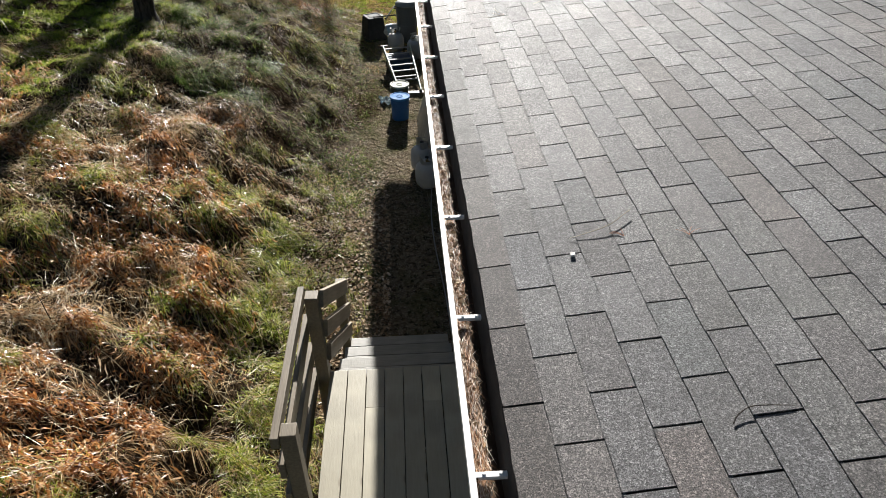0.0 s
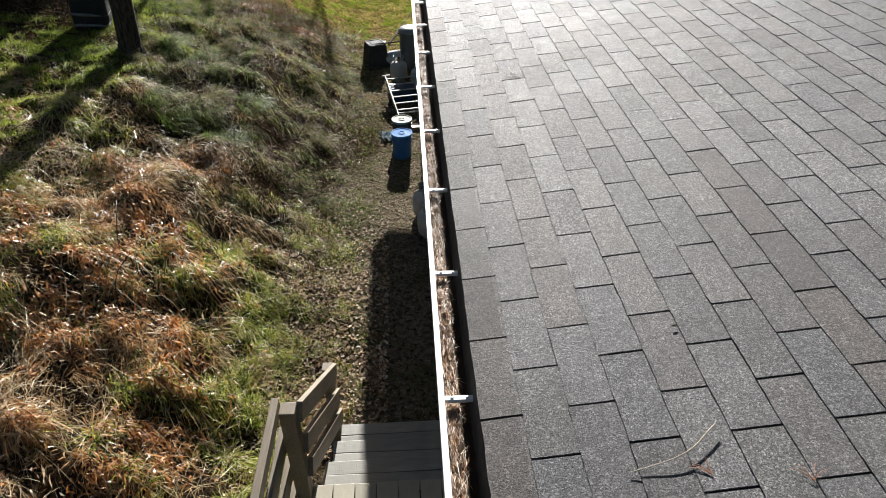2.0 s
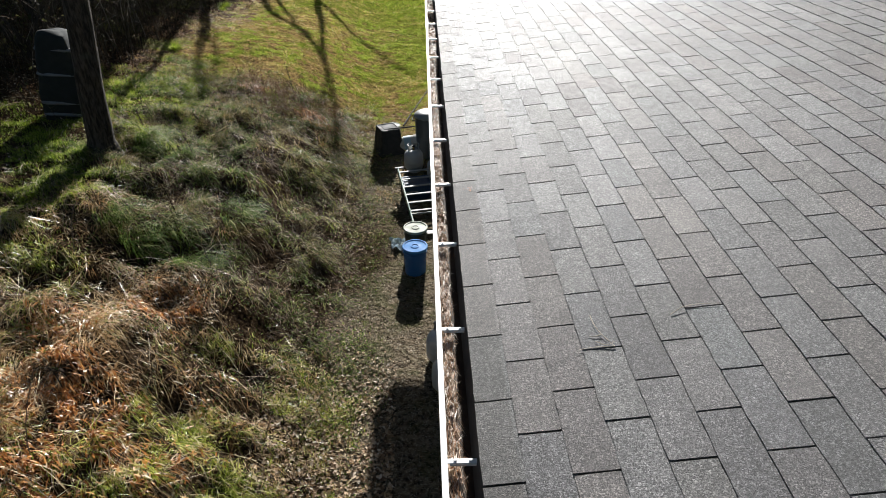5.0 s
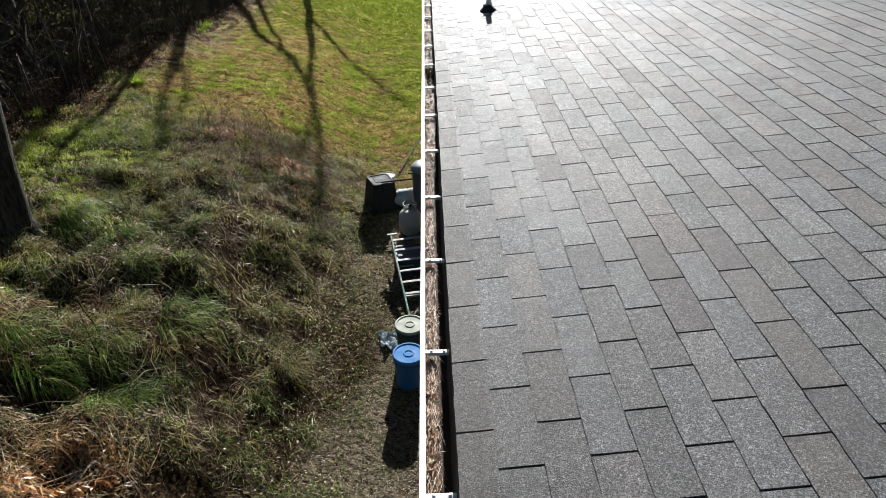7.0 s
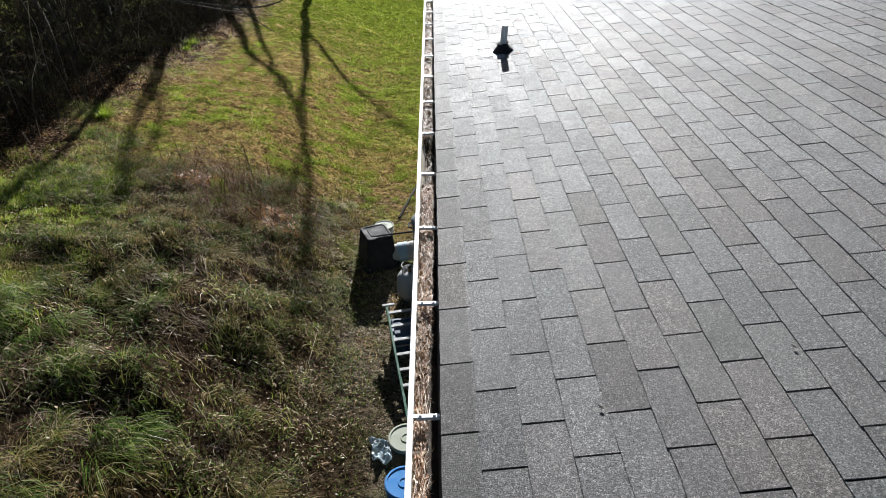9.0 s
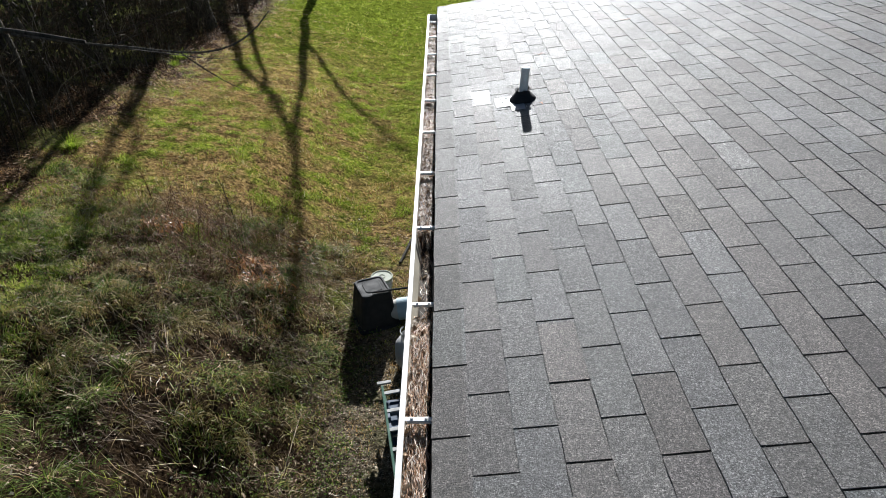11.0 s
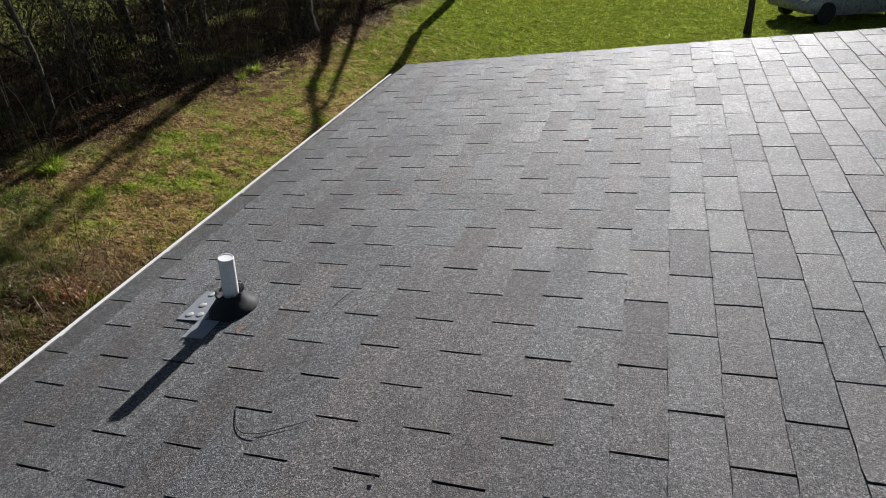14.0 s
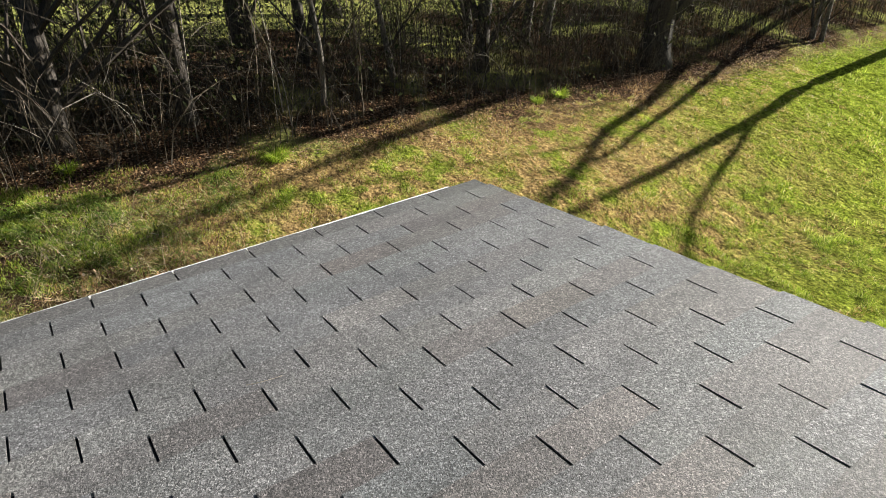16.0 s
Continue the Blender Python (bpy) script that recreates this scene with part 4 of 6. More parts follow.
twig("small dark twig on the shingles", [(0.42, 4.36, 0.0000), (0.45, 4.33, 0.0028), (0.48, 4.35, 0.0000)], r=0.0022)
twig("thin curved twig near the vent pipe", [(0.975, 11.62, 0.0035), (0.95, 11.56, 0.0000), (0.935, 11.49, 0.0000), (0.95, 11.44, 0.0000)], r=0.0022, mat=M_TWIG)
twig("long thin bowed twig on the shingles", [(0.88, 11.03, 0.0000), (0.93, 10.95, 0.0000), (1.0, 10.945, 0.0014), (1.11, 11.015, 0.0000)], r=0.0022, mat=M_TWIG)
twig("straw stalk lying on the shingles", [(0.96, 13.30, 0.0000), (0.98, 13.34, 0.0035), (0.985, 13.40, 0.0000)], r=0.002)
for x, y in ((0.53, 1.765), (0.74, 1.715), (0.80, 12.415), (1.596, 13.02), (0.68, 11.346), (0.09, 5.56)):
    fan = [random.uniform(-0.9, 0.9) for _ in range(4)]
    twig("few rust-brown pine needles caught in a shingle joint", *[[(x, y, 0.0), (x + 0.03 * math.sin(f), y + 0.03 * math.cos(f), 0.003), (x + 0.055 * math.sin(f * 1.2), y + 0.05 * math.cos(f * 1.2), 0.0)] for f in fan], r=0.0016, mat=M_RUSTY)
peb = thing("stone_chip", "small white stone chip on the shingles", "stone", on_roof(0.335, 1.705))
bm = box(bmesh.new(), (0.016, 0.017, 0.008), (0, 0, 0.004), 0.002)
for v in bm.verts:
    v.co += 0.003 * noise.noise_vector(v.co * 60)
part("chip", bm, M_STONE, peb)
for x, y in ((0.61, 2.26), (1.10, 7.70), (0.48, 7.55), (1.36, 10.87), (1.49, 10.79)):
    c = thing("curled_leaf", "small dark curled dry leaf on the shingles", "leaf", on_roof(x, y), random.uniform(0, 360), group="leaves on the roof")
    bm = bmesh.new()
    bmesh.ops.create_grid(bm, x_segments=5, y_segments=3, size=0.009)
    for v in bm.verts:
        v.co.y *= 0.6 * (1.1 - abs(v.co.x) / 0.009 * 0.8)
        v.co.z = 0.004 + 18 * v.co.x ** 2 + 30 * v.co.y ** 2
    bmesh.ops.solidify(bm, geom=bm.faces[:], thickness=0.0008)
    part("blade", bm, M_BARK, c)

# ---- needles and leaves in the gutter ----
BACK = -0.036                                     # the litter keeps to the outer side of the trough
n = 25000
y = rng.uniform(GA, 14.4, n)
keep = rng.random(n) < np.where((y > 9.45) & (y < 10.08), 0.12, 0.5 + 0.5 * value_noise(y, y * 0, 0.35))
y = y[keep]
n = len(y)
heap = 0.016 * value_noise(y, y * 0 + 3, 0.3)
reach = BACK + 0.034 * smooth(7.6, 9.0, y)         # and fills it farther along
base = np.stack([OUT + 0.022 + rng.random(n) * (reach - 0.004 - OUT - 0.022), y, TOP - 0.040 + heap + rng.random(n) * 0.012], 1)
way = 1.571 + rng.normal(0, 0.38, n)
in_gutter = straws("pine_needles", base[:, 0], y, rng.uniform(0.05, 0.12, n), rng.uniform(0.0012, 0.0022, n), 0.018, M_NEEDLE, "brown pine needles matted in the gutter", "needles", 91, way, lambda a, b: TOP - 0.030 + 0.012 * value_noise(b, b * 0 + 3, 0.3) - 0.05 * ((b > 9.45) & (b < 10.08)) - 0.8 * np.maximum(0, a - BACK - 0.034 * smooth(7.6, 9.0, b) + 0.004) - 0.8 * np.maximum(0, OUT + 0.023 - a))
n = 2600
y = rng.uniform(GA, 14.45, n)
y = y[(y < 9.45) | (y > 10.1) | (rng.random(n) < 0.3)]
base = np.stack([OUT + 0.026 + rng.random(len(y)) * (BACK + 0.034 * smooth(7.6, 9.0, y) - 0.008 - OUT - 0.026), y, TOP - 0.028 + 0.012 * value_noise(y, y * 0 + 3, 0.3) + rng.random(len(y)) * 0.012 - 0.05 * ((y > 9.45) & (y < 10.08))], 1)
in_gutter.matrix_basis = FALL @ pose(0, 0, -0.016)
in_gutter = leaves("gutter_leaves", base, rng.uniform(0.008, 0.019, len(y)), M_LEAF, "dry crumpled leaves packed in the gutter", "leaves", 0.8)
in_gutter.matrix_basis = FALL @ pose(0, 0, -0.016)
fill = bmesh.new()
cuts = np.arange(GA + 0.02, 14.45, 0.05)
rows = []
for c in cuts:
    low = 0.05 if 9.45 < c < 10.08 else 0.0
    edge_x = BACK + 0.034 * float(smooth(7.6, 9.0, c)) + 0.006 * noise.noise((3.0, c * 7, 0))
    # last two points carry the mould on as a dark strip for the gap's shade
    line = [(OUT + 0.022 + low * 0.6, 0.0), (-0.065, 0.0), (-0.052, 0.0), (edge_x - 0.004, -0.004), (edge_x + 0.003, -0.045 + low * 0.6), (0.013, -0.05 + low * 0.6)]
    rows.append([fill.verts.new((x, c, TOP - 0.038 - low + z + 0.014 * noise.noise((x * 30, c * 9, 0)))) for x, z in line])
for a, b in zip(rows, rows[1:]):
    for k in range(5):
        fill.faces.new((a[k], a[k + 1], b[k + 1], b[k]))
in_gutter = tagged(part("gutter_muck", fill, paint("leaf_mould", (0.05, 0.035, 0.023), 0.9, 0.0, 0.5, 30), shade=True), "rotted leaf mould in the gutter, run on darkly into the shaded gap", "leaf mould", kind="stuff")
in_gutter.matrix_basis = FALL @ pose(0, 0, -0.016)

# ---- cars parked behind the lawn ----
def car(label, x, y, turn, body_mat):
    """A hatchback about 4.3 m long; its tail is towards its own -x."""
    c = thing("car", label, "car", (x, y, level(x, y) + 0.0), turn, group="parked cars")
    side = [(-2.1, 0.38), (-2.15, 0.62), (-2.08, 0.98), (-1.78, 1.42), (-1.3, 1.52), (0.0, 1.50), (0.55, 1.36), (1.05, 1.02), (1.95, 0.86), (2.15, 0.62), (2.12, 0.36), (1.0, 0.26), (-1.0, 0.26)]
    bm = bmesh.new()
    rings = []
    for w, f in ((-0.86, 0.93), (-0.84, 1.0), (0.84, 1.0), (0.86, 0.93)):
        rings.append([bm.verts.new((a * (0.985 if abs(w) > 0.85 else 1), (w if b < 1.0 else w * 0.80), 0.26 + (b - 0.26) * (f if b > 1.0 else 1))) for a, b in side])
    for p, q in zip(rings, rings[1:]):
        for k in range(len(side)):
            bm.faces.new((p[k], p[(k + 1) % len(side)], q[(k + 1) % len(side)], q[k]))
    bm.faces.new(rings[0][::-1]), bm.faces.new(rings[-1])
    bmesh.ops.recalc_face_normals(bm, faces=bm.faces)
    bmesh.ops.bevel(bm, geom=bm.edges[:], offset=0.035, segments=2, affect="EDGES")
    part("body", bm, body_mat, c, shade=True)
    for s in (-1, 1):
        bm = bmesh.new()
        q = [(-1.62, 1.02), (-1.45, 1.36), (0.30, 1.36), (0.82, 1.02)]
        one = [bm.verts.new((a, s * (0.865 if b < 1.1 else 0.705), b)) for a, b in q]
        two = [bm.verts.new((a, s * (0.80 if b < 1.1 else 0.66), b)) for a, b in q]
        bm.faces.new(one), bm.faces.new(two)
        for k in range(4):
            bm.faces.new((one[k], one[(k + 1) % 4], two[(k + 1) % 4], two[k]))
        bmesh.ops.recalc_face_normals(bm, faces=bm.faces)
        part("side_window", bm, M_CARGLASS, c)
        part("tail_lamp", box(bmesh.new(), (0.10, 0.16, 0.34), (-2.10, s * 0.72, 0.86), 0.03), M_TAIL, c, "red tail lamp")
        part("head_lamp", box(bmesh.new(), (0.16, 0.30, 0.13), (2.02, s * 0.62, 0.74), 0.03), M_PVC, c)
        for wx in (-1.32, 1.36):
            bm = lathe(bmesh.new(), [(0.20, -0.10), (0.30, -0.10), (0.325, -0.07), (0.325, 0.07), (0.30, 0.10), (0.20, 0.10)], 28)
            wheel = part("wheel", bm, M_RUBBER, c)
            wheel.matrix_basis = pose(wx, s * 0.79, 0.325, 90, 0, 0)
            bm = lathe(bmesh.new(), [(0.21, -0.085), (0.21, 0.085), (0.19, 0.105), (0.15, 0.09), (0.06, 0.10), (0.03, 0.105)], 20)
            part("rim", bm, M_ALU, wheel)
    part("rear_window", box(bmesh.new(), (0.03, 1.12, 0.36), (-1.955, 0, 1.22), 0.01, Euler((0, radians(34), 0)).to_matrix()), M_CARGLASS, c)
    part("windscreen", box(bmesh.new(), (0.03, 1.2, 0.50), (0.83, 0, 1.20), 0.01, Euler((0, radians(-56), 0)).to_matrix()), M_CARGLASS, c)
    part("bumper", box(bmesh.new(), (0.16, 1.62, 0.2), (-2.12, 0, 0.46), 0.05), M_BLACK, c)
    return c


car("grey hatchback parked on the grass", 7.7, 34.2, 212, M_CARPAINT)
car("pale blue hatchback seen past the roof edge", 10.9, 36.0, 60, M_CARWHITE)

# ---- bare trees ----
def limb(bm, start, way, length, radius, sides, wander, bend=0.0, taper=0.35):
    """A wandering limb; returns its points and radii."""
    n = max(4, int(length / 0.3))
    pts, rad, at, d = [Vector(start)], [radius], Vector(start), Vector(way).normalized()
    for k in range(n):
        d = (d + Vector((random.uniform(-1, 1), random.uniform(-1, 1), random.uniform(-0.6, 0.8) + bend)) * wander).normalized()
        at = at + d * (length / n)
        pts.append(at)
        rad.append(radius * (1 - (1 - taper) * (k + 1) / n))
    tube(bm, pts, rad, sides)
    return pts, rad


def branch_out(bm_twigs, pts, rad, count, depth, spread=0.9, start=0.35):
    for _ in range(count):
        k = random.randint(int(len(pts) * start), len(pts) - 1)
        along = (pts[min(k + 1, len(pts) - 1)] - pts[max(k - 1, 0)]).normalized()
        out = Vector((random.uniform(-1, 1), random.uniform(-1, 1), random.uniform(-0.2, 0.9)))
        d = (along * 0.7 + out * spread).normalized()
        r = max(0.004, rad[k] * random.uniform(0.35, 0.6))
        p, q = limb(bm_twigs, pts[k], d, random.uniform(14, 26) * r ** 0.62 * 0.9, r, 5 if r > 0.02 else 3, 0.16, 0.05, 0.25)
        if depth > 0:
            branch_out(bm_twigs, p, q, random.randint(2, 4), depth - 1, spread, 0.25)


def bare_tree(label, trunks, mat, twigs=6, depth=1, sides=10, start=0.5, group="bare trees"):
    """A leafless tree: each trunk is a list of points with radii at its two ends."""
    x, y, z = trunks[0][0][0]
    t = thing("tree", label, "tree", (x, y, z), group=group)
    bm, tw = bmesh.new(), bmesh.new()
    o = Vector((x, y, z))
    for pts, r0, r1 in trunks:
        fine = []
        pts = [Vector(p) - o for p in pts]
        for k in range(len(pts) - 1):
            p0, p1, p2, p3 = pts[max(k - 1, 0)], pts[k], pts[k + 1], pts[min(k + 2, len(pts) - 1)]
            for s in range(5):
                u = s / 5
                fine.append(0.5 * ((2 * p1) + (p2 - p0) * u + (2 * p0 - 5 * p1 + 4 * p2 - p3) * u * u + (3 * p1 - p0 - 3 * p2 + p3) * u ** 3))
        fine.append(pts[-1])
        rad = [r0 + (r1 - r0) * k / (len(fine) - 1) for k in range(len(fine))]
        if pts[0].length < 0.3:
            rad[0], rad[1] = rad[0] * 1.45, rad[1] * 1.12
            fine[0] = fine[0] - Vector((0, 0, 0.15))
        tube(bm, fine, rad, sides)
        branch_out(tw, fine, rad, twigs, depth, start=start)
    part("trunk", bm, mat, t, shade=True)
    if len(tw.verts):
        part("crown", tw, M_TWIG, t, "leafless twigs")
    else:
        tw.free()
    return t


def rooted(x, y, *rest):
    return [(x, y, level(x, y))] + [(x + a, y + b, level(x, y) + c) for a, b, c in rest]


random.seed(11)
# the big tree on the bank, with the low limb that reaches towards the roof
big = bare_tree("large bare tree with rough dark bark on the bank", [
    (rooted(-4.10, 10.26, (0.03, 0.0, 0.35), (0.06, 0.0, 0.75), (0.12, 0.0, 1.2), (0.20, 0.0, 1.95), (0.24, 0.02, 2.8), (0.25, 0.05, 5.0)), 0.155, 0.12),
    ([(-3.86, 10.28, 3.7), (-3.4, 10.6, 3.95), (-2.6, 10.95, 3.98), (-1.88, 11.0, 3.88)], 0.035, 0.010)], M_BARK, twigs=2, depth=0, sides=24, start=0.85)
for v in big.children[0].data.vertices:                    # stout trunk with furrowed bark
    axis = Vector((float(np.interp(v.co.z, (0, 0.35, 0.75, 1.2, 1.95, 2.8, 5.0), (0, 0.03, 0.06, 0.12, 0.20, 0.24, 0.25))), 0.0, v.co.z))
    if (v.co - axis).length < 0.25:
        v.co = axis + (v.co - axis) * (1.18 + 0.04 * v.co.z)
    v.co += 0.022 * noise.noise_vector(Vector((v.co.x * 11, v.co.y * 11, v.co.z * 4)))
low = thing("hanging_branch", "thin pale bare branch reaching over the bank", "branch")
part("stem", tube(bmesh.new(), [(-2.25, 10.98, 3.93), (-1.88, 11.0, 3.87), (-1.64, 11.0, 3.848), (-1.50, 11.0, 3.83), (-1.38, 11.0, 3.818), (-1.27, 11.0, 3.816), (-1.17, 11.0, 3.828), (-1.08, 11.0, 3.855), (-1.00, 11.0, 3.90), (-0.93, 11.0, 3.955), (-0.86, 11.0, 4.03)], [0.008, 0.0072, 0.0068, 0.0064, 0.0061, 0.0058, 0.0055, 0.0052, 0.0047, 0.0038, 0.0025], 6), M_BARK_PALE, low)
for path in ([(-1.38, 11.0, 3.82), (-1.27, 11.0, 3.73), (-1.17, 11.0, 3.66), (-1.06, 11.0, 3.6)], [(-1.72, 11.0, 3.86), (-1.63, 11.0, 3.90), (-1.59, 11.0, 3.94), (-1.60, 11.0, 4.02)], [(-1.44, 11.0, 3.82), (-1.43, 11.0, 3.87)], [(-1.37, 11.0, 3.82), (-1.33, 11.02, 3.85)], [(-1.63, 11.0, 3.90), (-1.57, 11.0, 3.92)], [(-1.97, 11.0, 3.88), (-1.87, 11.04, 3.76), (-1.83, 11.05, 3.64)]):
    part("twig", tube(bmesh.new(), path, [0.0046 - 0.003 * k / (len(path) - 1) for k in range(len(path))], 5), M_BARK_PALE, low)

# leaning trees behind the lawn, whose shadows cross it
flat = lambda y, *xz: [(x, y, z) for x, z in xz]
bare_tree("leaning bare tree at the far end of the lawn", [
    (flat(32.0, (-4.25, level(-4.25, 32)), (-3.81, 1.91), (-3.31, 3.2), (-2.88, 3.81), (-2.46, 4.54), (-1.91, 5.44), (-1.33, 6.57), (-0.72, 7.23), (-0.39, 7.71), (0.1, 8.7)), 0.14, 0.045),
    (flat(32.0, (-2.62, 4.1), (-1.68, 4.82), (-1.15, 5.17), (-0.58, 5.31), (-0.2, 5.42), (0.5, 5.9)), 0.06, 0.035)], M_BARK, twigs=5, depth=1, start=0.7)
bare_tree("slender leaning bare tree beside the wood", [
    (flat(32.0, (-7.1, level(-7.1, 32)), (-6.1, 2.4), (-5.01, 3.36), (-3.79, 4.43), (-3.03, 5.19), (-2.66, 5.53), (-2.3, 6.1)), 0.09, 0.04)], M_BARK, twigs=3, depth=0, start=0.7)
bare_tree("slender leaning bare tree in the wood edge", [
    (flat(32.2, (-7.6, level(-7.6, 32.2)), (-6.4, 2.7), (-5.15, 3.97), (-4.02, 4.74), (-3.21, 5.52), (-2.23, 6.13), (-1.61, 6.6), (-0.9, 7.1)), 0.115, 0.06),
    (flat(32.2, (-6.1, 3.1), (-4.9, 5.8), (-3.69, 7.44), (-3.32, 7.84), (-2.95, 8.3), (-2.29, 8.87)), 0.075, 0.06),
    (flat(32.2, (-3.95, 7.1), (-3.3, 7.55), (-2.81, 7.99), (-2.5, 8.51)), 0.05, 0.045),
    (flat(32.2, (-2.9, 5.75), (-2.84, 6.1), (-2.85, 6.7), (-2.8, 7.6)), 0.035, 0.02)], M_BARK, twigs=3, depth=0, start=0.7)
# trees in the edge of the wood
edge_trees = [
    ("thick dark bare tree in the wood edge", [(rooted(-5.94, 24.05, (0.0, 0, 1.5), (0.08, 0.05, 3.5), (0.1, 0, 7.0)), 0.30, 0.22)], M_BARK),
    ("bare tree with two leaning stems", [(rooted(-5.96, 13.36, (-0.35, 0.1, 1.2), (-0.9, 0.1, 2.8), (-1.5, 0.2, 5.5)), 0.12, 0.07), (rooted(-6.15, 13.25, (-0.5, -0.5, 1.2), (-1.1, -1.2, 3.0), (-1.7, -1.8, 5.5)), 0.10, 0.06)], M_BARK),
    ("straight bare tree hung with dead vines", [(rooted(-6.25, 14.9, (-0.05, 0, 1.4), (0.0, 0.05, 3.2), (0.1, 0, 6.5)), 0.115, 0.085)], M_BARK),
    ("thin pale bare sapling leaning out of the wood", [(rooted(-6.1, 16.8, (0.0, 0.0, 0.9), (-0.2, -0.1, 1.9), (-0.5, -0.5, 3.2), (-0.8, -0.6, 5.2)), 0.042, 0.025)], M_BARK_PALE),
    ("thin pale bare sapling in the brush", [(rooted(-6.6, 18.3, (-0.2, -0.1, 1.0), (-0.5, -0.2, 2.4), (-0.6, -0.3, 4.6)), 0.05, 0.03)], M_BARK_PALE),
    ("middling bare tree in the wood edge", [(rooted(-6.8, 20.25, (-0.05, 0.1, 1.3), (0.05, 0.15, 3.0), (0.1, 0.2, 6.0)), 0.14, 0.09)], M_BARK),
    ("thin pale bare tree in the wood", [(rooted(-7.65, 22.6, (0.1, 0.1, 1.4), (0.35, 0.3, 3.4), (0.4, 0.3, 6.0)), 0.09, 0.05)], M_BARK_PALE),
    ("thin pale bare stem near the lawn", [(rooted(-5.42, 29.15, (0.03, 0, 1.4), (0.0, 0, 3.4), (0.1, 0, 5.0)), 0.06, 0.04)], M_BARK_PALE),
    ("thin pale bare stem near the lawn", [(rooted(-5.2, 29.2, (-0.04, 0, 1.4), (0.05, 0, 3.2), (0.0, 0, 4.8)), 0.05, 0.035)], M_BARK_PALE),
    ("slim young bare tree standing on the lawn", [(rooted(4.67, 30.9, (-0.06, 0, 0.9), (-0.2, 0, 2.2), (-0.4, 0, 4.2)), 0.10, 0.06)], M_BARK),
]
for label, trunks, mat in edge_trees:
    bare_tree(label, trunks, mat, twigs=12, depth=1, start=0.08)
for k in range(64):
    x, y = -7.6 - 24 * random.random() ** 1.4, random.uniform(9, 48)
    if y < 12 and x > -10:
        y += 5
    r = random.choice((0.05, 0.06, 0.08, 0.10, 0.13, 0.17))
    h = 3.5 + 26 * r + random.random() * 2
    lean = random.uniform(-0.15, 0.2)
    bare_tree(random.choice(("bare grey tree in the wood", "bare dark-barked tree in the wood", "thin bare tree in the wood")) if r > 0.07 else "thin bare sapling in the wood",
              [(rooted(x, y, (lean * h * 0.2 + random.uniform(-0.1, 0.1), random.uniform(-0.1, 0.1), h * 0.25), (lean * h * 0.5, random.uniform(-0.3, 0.3), h * 0.6), (lean * h * 0.8, random.uniform(-0.4, 0.4), h)), r, r * 0.45)],
              M_BARK_PALE if r < 0.07 and random.random() < 0.5 else M_BARK, twigs=8, depth=1, sides=7, start=0.06)

# ---- a covered bundle beside the big tree ----
bundle = thing("covered_bundle", "tall bundle under a dark green cover with pale straps", "bundle", (-5.06, 11.42, level(-5.06, 11.42) - 0.05), 12, tilt=(0, 7))
bm = frustum(bmesh.new(), [(0.20, 0.16, 0.0), (0.23, 0.19, 0.06), (0.25, 0.20, 0.4), (0.23, 0.19, 0.85), (0.21, 0.18, 1.05), (0.17, 0.15, 1.17), (0.09, 0.08, 1.2)], 0.07)
bmesh.ops.subdivide_edges(bm, edges=bm.edges[:], cuts=1)
for v in bm.verts:
    v.co += 0.045 * noise.noise_vector(v.co * 5.0)
part("cover", bm, M_CANVAS, bundle, shade=True)
for z, s in ((0.12, 0.86), (0.28, 0.89), (0.66, 0.87), (0.98, 0.80)):
    part("strap", frustum(bmesh.new(), [(0.28 * s, 0.215 * s, z - 0.02), (0.295 * s, 0.23 * s, z), (0.28 * s, 0.215 * s, z + 0.025)], 0.09), M_STRAP, bundle, "pale webbing strap")

